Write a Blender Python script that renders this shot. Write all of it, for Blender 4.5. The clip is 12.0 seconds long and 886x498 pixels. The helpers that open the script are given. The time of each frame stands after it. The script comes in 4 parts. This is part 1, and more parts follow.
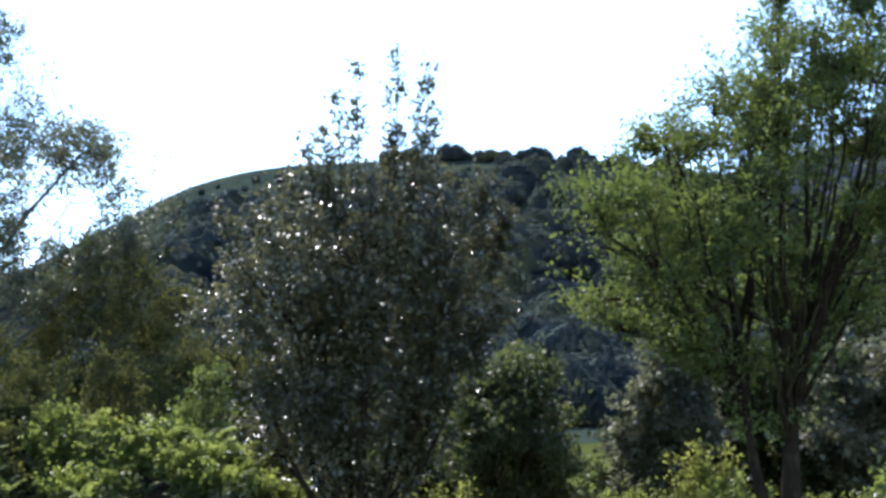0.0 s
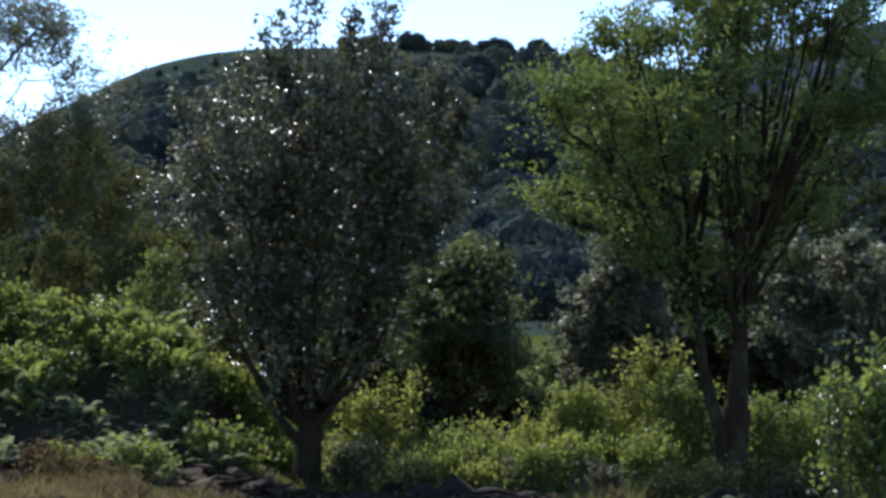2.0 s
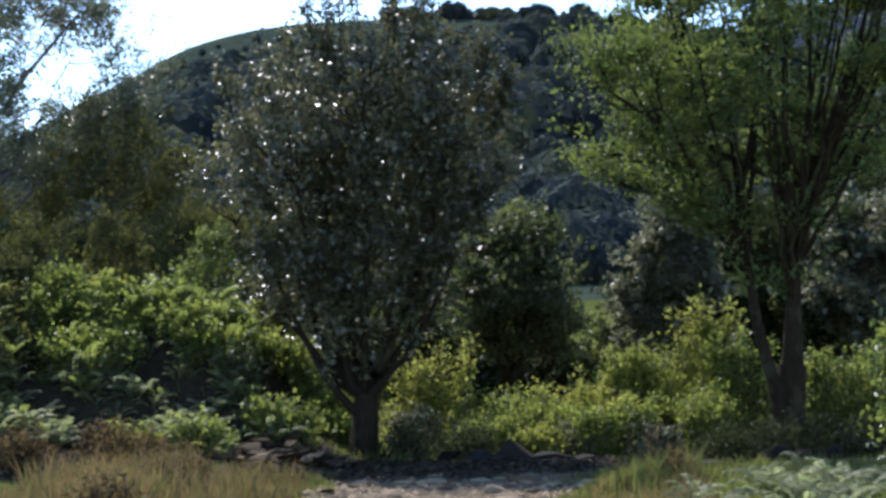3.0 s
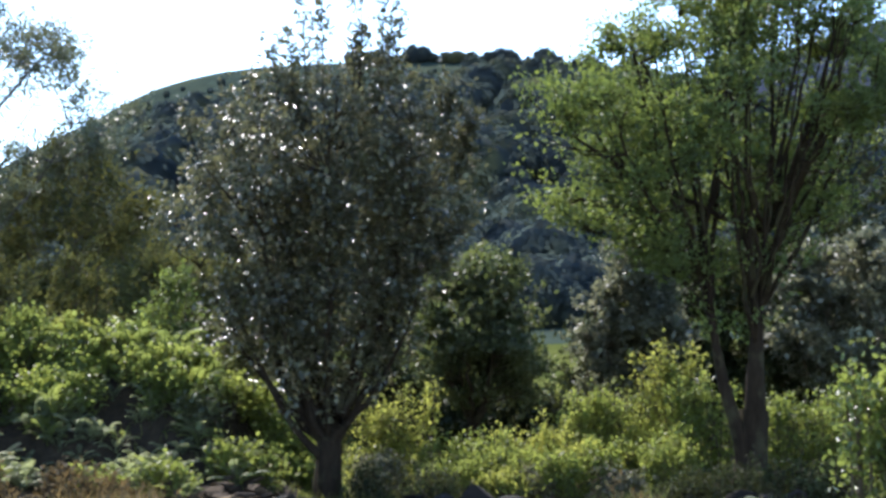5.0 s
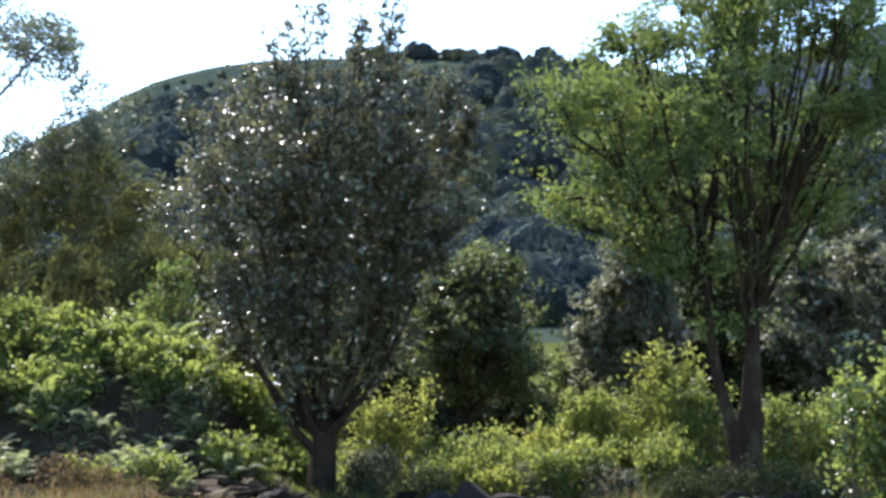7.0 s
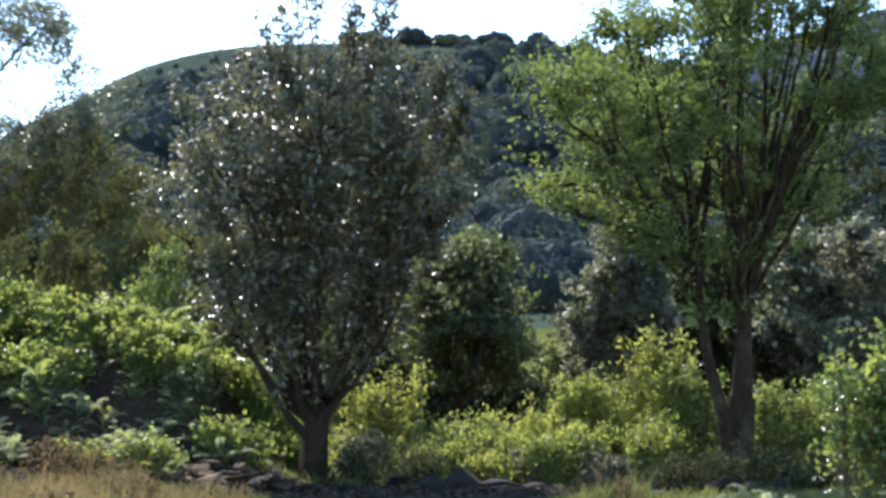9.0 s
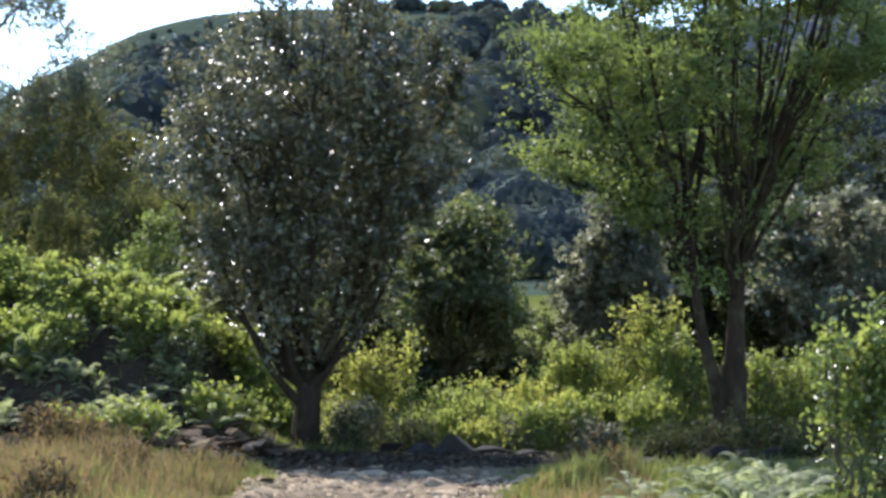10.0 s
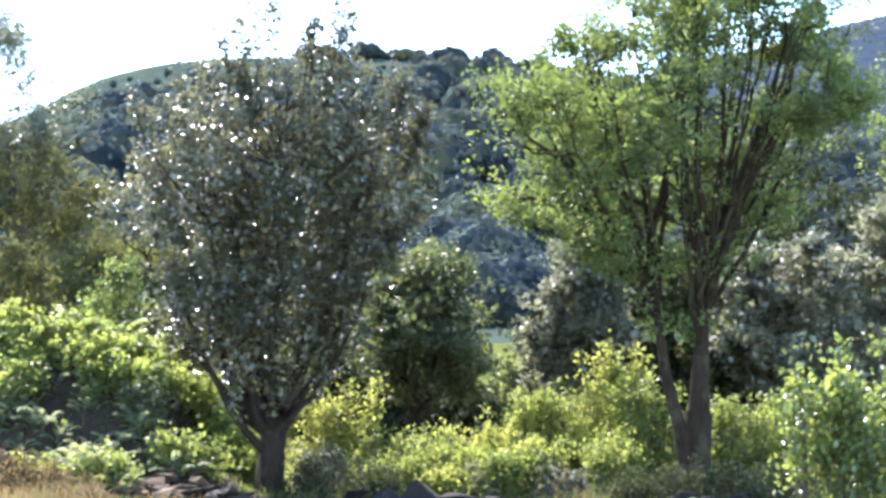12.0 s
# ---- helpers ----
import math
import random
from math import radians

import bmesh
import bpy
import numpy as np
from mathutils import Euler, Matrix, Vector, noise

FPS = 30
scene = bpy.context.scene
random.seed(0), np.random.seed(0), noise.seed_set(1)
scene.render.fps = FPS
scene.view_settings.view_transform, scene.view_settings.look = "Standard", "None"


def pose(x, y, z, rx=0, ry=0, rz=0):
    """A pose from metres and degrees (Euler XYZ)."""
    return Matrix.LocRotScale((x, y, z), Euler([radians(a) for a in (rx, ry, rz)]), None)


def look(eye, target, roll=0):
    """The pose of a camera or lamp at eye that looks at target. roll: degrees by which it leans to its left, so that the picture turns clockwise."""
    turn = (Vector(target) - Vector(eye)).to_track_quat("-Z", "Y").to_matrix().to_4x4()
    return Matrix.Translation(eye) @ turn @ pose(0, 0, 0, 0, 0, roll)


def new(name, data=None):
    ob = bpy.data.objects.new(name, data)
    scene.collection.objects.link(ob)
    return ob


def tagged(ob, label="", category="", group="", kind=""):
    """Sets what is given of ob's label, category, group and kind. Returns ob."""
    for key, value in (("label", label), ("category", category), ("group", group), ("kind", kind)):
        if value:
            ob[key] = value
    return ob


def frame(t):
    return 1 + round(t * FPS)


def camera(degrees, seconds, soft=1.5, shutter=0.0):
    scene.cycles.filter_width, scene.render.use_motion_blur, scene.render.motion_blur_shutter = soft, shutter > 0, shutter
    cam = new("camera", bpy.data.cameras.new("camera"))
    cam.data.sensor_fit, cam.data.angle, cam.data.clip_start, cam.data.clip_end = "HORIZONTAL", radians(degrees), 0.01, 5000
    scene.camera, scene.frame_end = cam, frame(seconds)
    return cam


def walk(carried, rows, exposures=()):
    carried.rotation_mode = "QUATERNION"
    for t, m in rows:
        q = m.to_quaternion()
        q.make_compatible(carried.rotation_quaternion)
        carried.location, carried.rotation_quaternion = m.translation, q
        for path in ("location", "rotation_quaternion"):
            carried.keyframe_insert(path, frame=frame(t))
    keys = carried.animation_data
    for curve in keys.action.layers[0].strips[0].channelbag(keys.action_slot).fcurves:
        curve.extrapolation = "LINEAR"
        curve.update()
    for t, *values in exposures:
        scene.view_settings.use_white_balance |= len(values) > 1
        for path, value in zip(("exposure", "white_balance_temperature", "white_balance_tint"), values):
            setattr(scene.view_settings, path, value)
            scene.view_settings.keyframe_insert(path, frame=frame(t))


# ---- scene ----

# ---------------------------------------------------------------- camera
cam = camera(26.0, 12.0, soft=3.2)
PATH = [
    (0, (-0.005, -0.046, 1.607), (-1.175, 19.806, 3.731), -1.00),
    (0.5, (-0.010, 0.031, 1.604), (-0.841, 19.888, 3.838), 0.99),
    (1, (-0.016, -0.014, 1.600), (-1.445, 19.848, 3.455), -0.00),
    (1.5, (0.000, 0.026, 1.597), (-1.825, 19.884, 3.120), 0.09),
    (2, (0.014, 0.023, 1.614), (-0.710, 19.986, 2.588), 0.54),
    (2.5, (0.006, -0.016, 1.598), (0.458, 19.935, 2.924), -0.17),
    (3, (0.009, 0.016, 1.595), (-1.231, 19.966, 2.253), -1.48),
    (3.2, (-0.000, -0.007, 1.585), (-0.945, 19.950, 2.492), -1.40),
    (4.8, (0.010, -0.005, 1.609), (-0.839, 19.944, 2.753), -1.11),
    (5, (0.006, -0.019, 1.598), (-0.845, 19.933, 2.699), -1.28),
    (5.5, (0.005, 0.000, 1.614), (-0.720, 19.965, 2.548), -0.97),
    (6, (-0.007, 0.004, 1.614), (-0.789, 19.973, 2.415), -0.71),
    (6.5, (-0.004, -0.012, 1.602), (-0.996, 19.943, 2.505), -0.31),
    (7, (0.008, -0.003, 1.597), (-0.823, 19.951, 2.664), -0.42),
    (7.2, (-0.003, 0.004, 1.587), (-0.833, 19.959, 2.643), -0.14),
    (8.8, (0.009, -0.011, 1.612), (-0.828, 19.942, 2.695), -0.86),
    (9, (0.004, -0.019, 1.598), (-0.745, 19.946, 2.513), -0.21),
    (9.5, (0.004, -0.009, 1.589), (-0.942, 19.950, 2.444), -0.36),
    (10, (0.008, 0.007, 1.601), (-0.676, 19.987, 2.169), 0.06),
    (10.5, (0.017, -0.001, 1.592), (-0.171, 19.997, 1.811), 0.01),
    (11, (-0.002, 0.014, 1.601), (0.171, 20.013, 1.531), 0.08),
    (11.5, (-0.009, 0.019, 1.600), (0.438, 20.004, 2.234), 0.26),
    (12, (-0.045, 0.021, 1.586), (-0.312, 19.991, 2.653), -0.04),
]
walk(cam, [(t, look(e, a, r)) for t, e, a, r in PATH],
     exposures=[(0, 1.41, 6080, 13), (0.5, 1.1, 5670, 9), (1.0, 0.87, 5700, 13), (1.5, 0.77, 5880, 13), (2.0, 0.86, 5900, 13), (2.5, 0.86, 5880, 13), (3.0, 1.17, 6080, 13), (3.2, 1.25, 6080, 13), (4.8, 1.74, 6210, 13),
                (5.5, 1.77, 6200, 13), (6.5, 1.89, 6200, 13), (7.2, 1.97, 6220, 13), (8.8, 1.96, 6200, 13), (9.5, 1.97, 6200, 13), (10.5, 1.93, 6430, 13), (11, 2.54, 6290, 13), (12, 3.06, 6150, 17)])

# ---------------------------------------------------------------- light
SUN_AZ, SUN_EL = radians(-25), radians(46)
sun_dir = Vector((math.sin(SUN_AZ) * math.cos(SUN_EL), math.cos(SUN_AZ) * math.cos(SUN_EL), math.sin(SUN_EL)))
world = bpy.data.worlds.new("world")
scene.world = world
world.use_nodes = True
wn = world.node_tree
sky = wn.nodes.new("ShaderNodeTexSky")
sky.sky_type = 'NISHITA'
sky.sun_disc = False
sky.sun_elevation = SUN_EL
sky.sun_rotation = SUN_AZ
sky.altitude = 1200
sky.air_density, sky.dust_density, sky.ozone_density = 1.0, 0.05, 2.5
wn.nodes["Background"].inputs["Strength"].default_value = 0.15
wn.links.new(sky.outputs["Color"], wn.nodes["Background"].inputs["Color"])
sun = new("sun", bpy.data.lights.new("sun", 'SUN'))
sun.data.energy, sun.data.angle, sun.data.color = 3.25, radians(0.53), (1.0, 0.95, 0.86)
sun.matrix_world = look((0, 0, 60), Vector((0, 0, 60)) - sun_dir)

# ---------------------------------------------------------------- materials


def material(name):
    m = bpy.data.materials.new(name)
    m.use_nodes = True
    nt = m.node_tree
    return m, nt, nt.nodes["Principled BSDF"], nt.nodes["Material Output"]


def ramp(nt, source, stops):
    r = nt.nodes.new("ShaderNodeValToRGB")
    els = r.color_ramp.elements
    while len(els) < len(stops):
        els.new(0.5)
    for e, (p, c) in zip(els, stops):
        e.position, e.color = p, (*c, 1)
    nt.links.new(source, r.inputs["Fac"])
    return r.outputs["Color"]


def noise_node(nt, scale, detail=4, rough=0.6, vector=None):
    n = nt.nodes.new("ShaderNodeTexNoise")
    n.inputs["Scale"].default_value, n.inputs["Detail"].default_value, n.inputs["Roughness"].default_value = scale, detail, rough
    if vector is None:
        vector = nt.nodes.new("ShaderNodeNewGeometry").outputs["Position"]
    nt.links.new(vector, n.inputs["Vector"])
    return n.outputs["Fac"]


def mix_color(nt, fac, a, b, how='MIX'):
    n = nt.nodes.new("ShaderNodeMix")
    n.data_type, n.blend_type = 'RGBA', how
    for sock, v in ((n.inputs[0], fac), (n.inputs[6], a), (n.inputs[7], b)):
        if isinstance(v, bpy.types.NodeSocket):
            nt.links.new(v, sock)
        elif isinstance(v, tuple):
            sock.default_value = (*v, 1)
        else:
            sock.default_value = v
    return n.outputs[2]


def bump(nt, bsdf, height, strength, distance):
    b = nt.nodes.new("ShaderNodeBump")
    b.inputs["Strength"].default_value, b.inputs["Distance"].default_value = strength, distance
    nt.links.new(height, b.inputs["Height"])
    nt.links.new(b.outputs["Normal"], bsdf.inputs["Normal"])


def leaf_material(name, stops, through_color, through_amount=0.35, rough=0.45, gloss=0.5, patch=1.2):
    """Leaves: each its own shade, lighter and darker sprays, light shining through."""
    def dull(c, k):
        g = 0.3 * c[0] + 0.6 * c[1] + 0.1 * c[2]
        return tuple(v * (1 - k) + g * k for v in c)
    stops = [(p, dull(c, 0.2)) for p, c in stops]
    through_color = dull(through_color, 0.15)
    m, nt, b, out = material(name)
    geo = nt.nodes.new("ShaderNodeNewGeometry")
    col = ramp(nt, geo.outputs["Random Per Island"], stops)
    fac = noise_node(nt, patch, 2)
    shade = ramp(nt, fac, [(0.3, (0.62, 0.66, 0.62)), (0.7, (1.25, 1.2, 1.0))])
    col = mix_color(nt, 1.0, col, shade, 'MULTIPLY')
    nt.links.new(col, b.inputs["Base Color"])
    b.inputs["Roughness"].default_value = rough
    b.inputs["Specular IOR Level"].default_value = gloss
    tr = nt.nodes.new("ShaderNodeBsdfTranslucent")
    tc = mix_color(nt, 1.0, shade, through_color, 'MULTIPLY')
    nt.links.new(tc, tr.inputs["Color"])
    mx = nt.nodes.new("ShaderNodeMixShader")
    mx.inputs[0].default_value = through_amount
    nt.links.new(b.outputs[0], mx.inputs[1])
    nt.links.new(tr.outputs[0], mx.inputs[2])
    nt.links.new(mx.outputs[0], out.inputs["Surface"])
    return m


def bark_material(name, a, b_, lichen, scale=14):
    m, nt, b, out = material(name)
    tex = nt.nodes.new("ShaderNodeTexCoord").outputs["Object"]
    mp = nt.nodes.new("ShaderNodeMapping")
    mp.inputs["Scale"].default_value = (1, 1, 0.25)
    nt.links.new(tex, mp.inputs["Vector"])
    n1 = noise_node(nt, scale, 6, 0.7, mp.outputs["Vector"])
    n2 = noise_node(nt, 3, 3)
    col = ramp(nt, n1, [(0.3, a), (0.7, b_)])
    spots = ramp(nt, n2, [(0.52, (0, 0, 0)), (0.62, (1, 1, 1))])
    col = mix_color(nt, spots, col, lichen)
    nt.links.new(col, b.inputs["Base Color"])
    b.inputs["Roughness"].default_value, b.inputs["Specular IOR Level"].default_value = 0.95, 0.08
    bump(nt, b, n1, 0.9, 0.02)
    return m


# The two palest stops put scattered glints into the leaf colour.
HOLLY_LEAF = leaf_material("holly_leaf", [(0, (0.038, 0.038, 0.013)), (0.66, (0.064, 0.062, 0.021)), (0.86, (0.13, 0.115, 0.05)), (1, (0.3, 0.22, 0.14))],
                           (0.26, 0.26, 0.12), 0.2, 0.6, 0.15)
holly_bsdf = HOLLY_LEAF.node_tree.nodes["Principled BSDF"]
holly_bsdf.inputs["Coat Weight"].default_value, holly_bsdf.inputs["Coat Roughness"].default_value = 0.85, 0.34
ROWAN_LEAF = leaf_material("rowan_leaf", [(0, (0.052, 0.078, 0.018)), (0.6, (0.082, 0.116, 0.024)), (1, (0.14, 0.155, 0.035))],
                           (0.25, 0.335, 0.042), 0.34, 0.6, 0.35)
# The palest stop paints glints on some leaves.
OAK_LEAF = leaf_material("dark_leaf", [(0, (0.036, 0.044, 0.015)), (0.68, (0.06, 0.072, 0.024)), (1, (0.19, 0.18, 0.095))],
                         (0.20, 0.25, 0.06), 0.26, 0.62, 0.35)
# Leaves darkened to hold the deep shade behind the clearing.
DEEP_SHADE_LEAF = leaf_material("deep_shade_leaf", [(0, (0.022, 0.03, 0.011)), (0.7, (0.042, 0.052, 0.018)), (1, (0.07, 0.075, 0.028))],
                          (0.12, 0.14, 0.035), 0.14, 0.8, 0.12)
GREY_LEAF = leaf_material("grey_leaf", [(0, (0.054, 0.056, 0.036)), (0.65, (0.095, 0.098, 0.066)), (1, (0.25, 0.235, 0.195))],
                          (0.29, 0.30, 0.17), 0.32, 0.58, 0.4)
ALDER_LEAF = leaf_material("alder_leaf", [(0, (0.042, 0.066, 0.007)), (0.6, (0.07, 0.1, 0.01)), (1, (0.125, 0.145, 0.018))],
                           (0.27, 0.34, 0.045), 0.4, 0.34, 0.5, 2.5)
LIME_LEAF = leaf_material("lime_leaf", [(0, (0.134, 0.156, 0.014)), (0.6, (0.163, 0.182, 0.018)), (0.93, (0.195, 0.204, 0.026)), (1, (0.25, 0.17, 0.06))],
                          (0.41, 0.435, 0.055), 0.5, 0.6, 0.16, 2.2)
BRIGHT_LEAF = leaf_material("bright_leaf", [(0, (0.052, 0.084, 0.006)), (0.6, (0.087, 0.127, 0.009)), (1, (0.16, 0.187, 0.018))],
                            (0.33, 0.40, 0.05), 0.44, 0.5, 0.25, 2.5)
SOFT_LEAF = leaf_material("soft_leaf", [(0, (0.12, 0.147, 0.012)), (0.6, (0.147, 0.173, 0.015)), (1, (0.19, 0.198, 0.024))],
                          (0.31, 0.37, 0.05), 0.5, 0.6, 0.2, 2.2)
BIRCH_LEAF = leaf_material("birch_leaf", [(0, (0.045, 0.06, 0.035)), (0.7, (0.07, 0.088, 0.055)), (1, (0.14, 0.13, 0.09))],
                           (0.22, 0.25, 0.13), 0.36, 0.45, 0.6)
OLIVE_LEAF = leaf_material("olive_leaf", [(0, (0.046, 0.052, 0.017)), (0.7, (0.08, 0.082, 0.024)), (1, (0.13, 0.118, 0.032))],
                           (0.20, 0.205, 0.04), 0.25, 0.85, 0.1)
FERN_LEAF = leaf_material("fern_leaf", [(0, (0.08, 0.098, 0.055)), (0.7, (0.125, 0.145, 0.08)), (1, (0.225, 0.24, 0.145))],
                          (0.42, 0.48, 0.21), 0.42, 0.6, 0.22, 2.0)
# Haze is put into the blue stops, sunlit crowns into the olive.
HAZY_LEAF, fnt, fb, fout = material("hazy_leaf")
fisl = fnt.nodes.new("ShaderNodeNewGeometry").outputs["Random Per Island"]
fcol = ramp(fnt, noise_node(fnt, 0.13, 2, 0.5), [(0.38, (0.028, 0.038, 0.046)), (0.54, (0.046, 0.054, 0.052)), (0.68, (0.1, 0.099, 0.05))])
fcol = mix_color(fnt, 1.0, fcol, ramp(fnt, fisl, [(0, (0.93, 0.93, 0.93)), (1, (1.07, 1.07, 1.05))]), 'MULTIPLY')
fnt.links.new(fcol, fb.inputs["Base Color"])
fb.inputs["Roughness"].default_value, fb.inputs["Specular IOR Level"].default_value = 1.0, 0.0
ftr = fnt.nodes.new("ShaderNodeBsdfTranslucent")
# tinted bluish as well, to carry the haze
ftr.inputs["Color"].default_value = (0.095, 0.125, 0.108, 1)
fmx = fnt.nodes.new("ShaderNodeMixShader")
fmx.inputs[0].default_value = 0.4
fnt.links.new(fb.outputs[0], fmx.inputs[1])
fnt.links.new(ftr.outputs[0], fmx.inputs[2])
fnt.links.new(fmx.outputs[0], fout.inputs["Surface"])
TAN_GRASS = leaf_material("tan_grass", [(0, (0.075, 0.09, 0.013)), (0.46, (0.145, 0.098, 0.032)), (1, (0.235, 0.14, 0.068))],
                          (0.33, 0.215, 0.085), 0.35, 0.7, 0.12, 1.5)
GREEN_GRASS = leaf_material("green_grass", [(0, (0.06, 0.08, 0.006)), (0.7, (0.105, 0.122, 0.012)), (1, (0.20, 0.145, 0.05))],
                            (0.24, 0.26, 0.055), 0.38, 0.6, 0.2, 1.5)
HOLLY_BARK = bark_material("holly_bark", (0.015, 0.0105, 0.007), (0.038, 0.027, 0.017), (0.045, 0.04, 0.023))
ROWAN_BARK = bark_material("rowan_bark", (0.014, 0.009, 0.006), (0.04, 0.028, 0.017), (0.048, 0.041, 0.022))
BIRCH_BARK = bark_material("birch_bark", (0.05, 0.045, 0.04), (0.16, 0.15, 0.14), (0.06, 0.055, 0.04), 9)
STEM_BARK = bark_material("stem_bark", (0.06, 0.045, 0.03), (0.13, 0.10, 0.07), (0.10, 0.11, 0.05), 30)


def stone_material(name, a, b_, c):
    m, nt, b, out = material(name)
    rnd = nt.nodes.new("ShaderNodeObjectInfo").outputs["Random"]
    isl = nt.nodes.new("ShaderNodeNewGeometry").outputs["Random Per Island"]
    sm = nt.nodes.new("ShaderNodeMath")
    sm.operation = 'ADD'
    nt.links.new(rnd, sm.inputs[0])
    nt.links.new(isl, sm.inputs[1])
    fr = nt.nodes.new("ShaderNodeMath")
    fr.operation = 'FRACT'
    nt.links.new(sm.outputs[0], fr.inputs[0])
    base = ramp(nt, fr.outputs[0], [(0, a), (0.5, b_), (1, c)])
    n1 = noise_node(nt, 18, 6, 0.7)
    n2 = noise_node(nt, 5, 3, 0.6)
    col = mix_color(nt, 1.0, base, ramp(nt, n1, [(0.25, (0.6, 0.6, 0.58)), (0.75, (1.2, 1.2, 1.2))]), 'MULTIPLY')
    lich = ramp(nt, n2, [(0.6, (0, 0, 0)), (0.68, (1, 1, 1))])
    col = mix_color(nt, mix_color(nt, 1.0, lich, (0.5, 0.5, 0.5), 'MULTIPLY'), col, tuple(2.0 * v for v in b_))
    nt.links.new(col, b.inputs["Base Color"])
    b.inputs["Roughness"].default_value, b.inputs["Specular IOR Level"].default_value = 0.9, 0.12
    bump(nt, b, n1, 0.6, 0.01)
    return m


PATH_STONE = stone_material("path_stone", (0.07, 0.049, 0.031), (0.165, 0.12, 0.074), (0.32, 0.24, 0.155))
ROCK = stone_material("rock", (0.034, 0.022, 0.013), (0.066, 0.044, 0.026), (0.16, 0.112, 0.068))

# Rock colour darkened to hold the trees' shade at the path's end.
SHADED_ROCK = stone_material("shaded_rock", (0.01, 0.008, 0.006), (0.016, 0.013, 0.01), (0.024, 0.019, 0.015))

GROUND, gnt, gb, _ = material("ground_turf")
gn1 = noise_node(gnt, 3.0, 6, 0.65)
gn3 = noise_node(gnt, 0.25, 4, 0.6)
gcol = ramp(gnt, gn1, [(0.3, (0.05, 0.055, 0.02)), (0.55, (0.09, 0.10, 0.03)), (0.75, (0.17, 0.14, 0.07))])
gcol = mix_color(gnt, 1.0, gcol, ramp(gnt, gn3, [(0.3, (0.6, 0.7, 0.6)), (0.7, (1.15, 1.1, 0.95))]), 'MULTIPLY')
gnt.links.new(gcol, gb.inputs["Base Color"])
gb.inputs["Roughness"].default_value = 0.95
gb.inputs["Specular IOR Level"].default_value = 0.0
bump(gnt, gb, gn1, 0.8, 0.05)

HAZY_HEATHER, hnt, hb, _ = material("hazy_heather_moor")
hn1 = noise_node(hnt, 0.012, 6, 0.65)
hn2 = noise_node(hnt, 0.15, 5, 0.7)
# blue-leaning stops put the distance haze into the moor's colour
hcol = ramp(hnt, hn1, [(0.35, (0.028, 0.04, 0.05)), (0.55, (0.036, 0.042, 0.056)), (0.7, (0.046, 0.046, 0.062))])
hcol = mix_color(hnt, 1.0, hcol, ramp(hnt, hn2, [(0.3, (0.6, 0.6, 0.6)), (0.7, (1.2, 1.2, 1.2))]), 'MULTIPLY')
hnt.links.new(hcol, hb.inputs["Base Color"])
hb.inputs["Roughness"].default_value = 0.95
hb.inputs["Specular IOR Level"].default_value = 0.0

BRACKEN, bnt, bb_, _ = material("hill_bracken")
# dark stops lean blue-green: hillside haze and shade put into the colour
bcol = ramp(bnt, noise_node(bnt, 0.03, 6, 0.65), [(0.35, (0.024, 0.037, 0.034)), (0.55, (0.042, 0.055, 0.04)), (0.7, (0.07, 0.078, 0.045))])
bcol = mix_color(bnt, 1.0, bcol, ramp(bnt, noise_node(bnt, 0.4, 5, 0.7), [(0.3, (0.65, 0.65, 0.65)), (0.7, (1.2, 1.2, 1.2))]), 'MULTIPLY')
bnt.links.new(bcol, bb_.inputs["Base Color"])
bb_.inputs["Roughness"].default_value, bb_.inputs["Specular IOR Level"].default_value = 0.95, 0.0

GRAVEL, pnt, pb, _ = material("path_gravel")
pn1 = noise_node(pnt, 22, 6, 0.7)
pn2 = noise_node(pnt, 1.6, 4, 0.6)
pcol = ramp(pnt, pn1, [(0.3, (0.05, 0.037, 0.024)), (0.55, (0.13, 0.096, 0.06)), (0.75, (0.25, 0.19, 0.125))])
pcol = mix_color(pnt, ramp(pnt, pn2, [(0.45, (0, 0, 0)), (0.7, (0.8, 0.8, 0.8))]), pcol, (0.17, 0.132, 0.084))
pnt.links.new(pcol, pb.inputs["Base Color"])
pb.inputs["Roughness"].default_value, pb.inputs["Specular IOR Level"].default_value = 0.95, 0.1
bump(pnt, pb, pn1, 1.0, 0.03)

# Soil with the shade of trees and ferns put into its brown.
SHADE_SOIL, snt, sb_, _ = material("shade_soil")
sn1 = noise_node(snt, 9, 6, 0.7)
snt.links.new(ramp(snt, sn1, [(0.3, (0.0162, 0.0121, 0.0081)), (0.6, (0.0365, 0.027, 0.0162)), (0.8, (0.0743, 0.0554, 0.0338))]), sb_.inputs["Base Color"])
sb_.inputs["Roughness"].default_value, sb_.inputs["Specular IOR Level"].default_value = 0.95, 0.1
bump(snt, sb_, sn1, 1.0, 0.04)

# ---------------------------------------------------------------- mesh helpers


def mesh_from(name, verts, faces, mat, smooth=False):
    """A mesh from arrays of vertices and of equal-sided faces."""
    verts, faces = np.asarray(verts, np.float32), np.asarray(faces, np.int32)
    me = bpy.data.meshes.new(name)
    k = faces.shape[1]
    me.vertices.add(len(verts))
    me.vertices.foreach_set("co", verts.ravel())
    me.loops.add(faces.size)
    me.loops.foreach_set("vertex_index", faces.ravel())
    me.polygons.add(len(faces))
    me.polygons.foreach_set("loop_start", np.arange(0, faces.size, k, dtype=np.int32))
    me.polygons.foreach_set("loop_total", np.full(len(faces), k, np.int32))
    if smooth:
        me.polygons.foreach_set("use_smooth", np.ones(len(faces), bool))
    me.update(calc_edges=True)
    me.materials.append(mat)
    return me


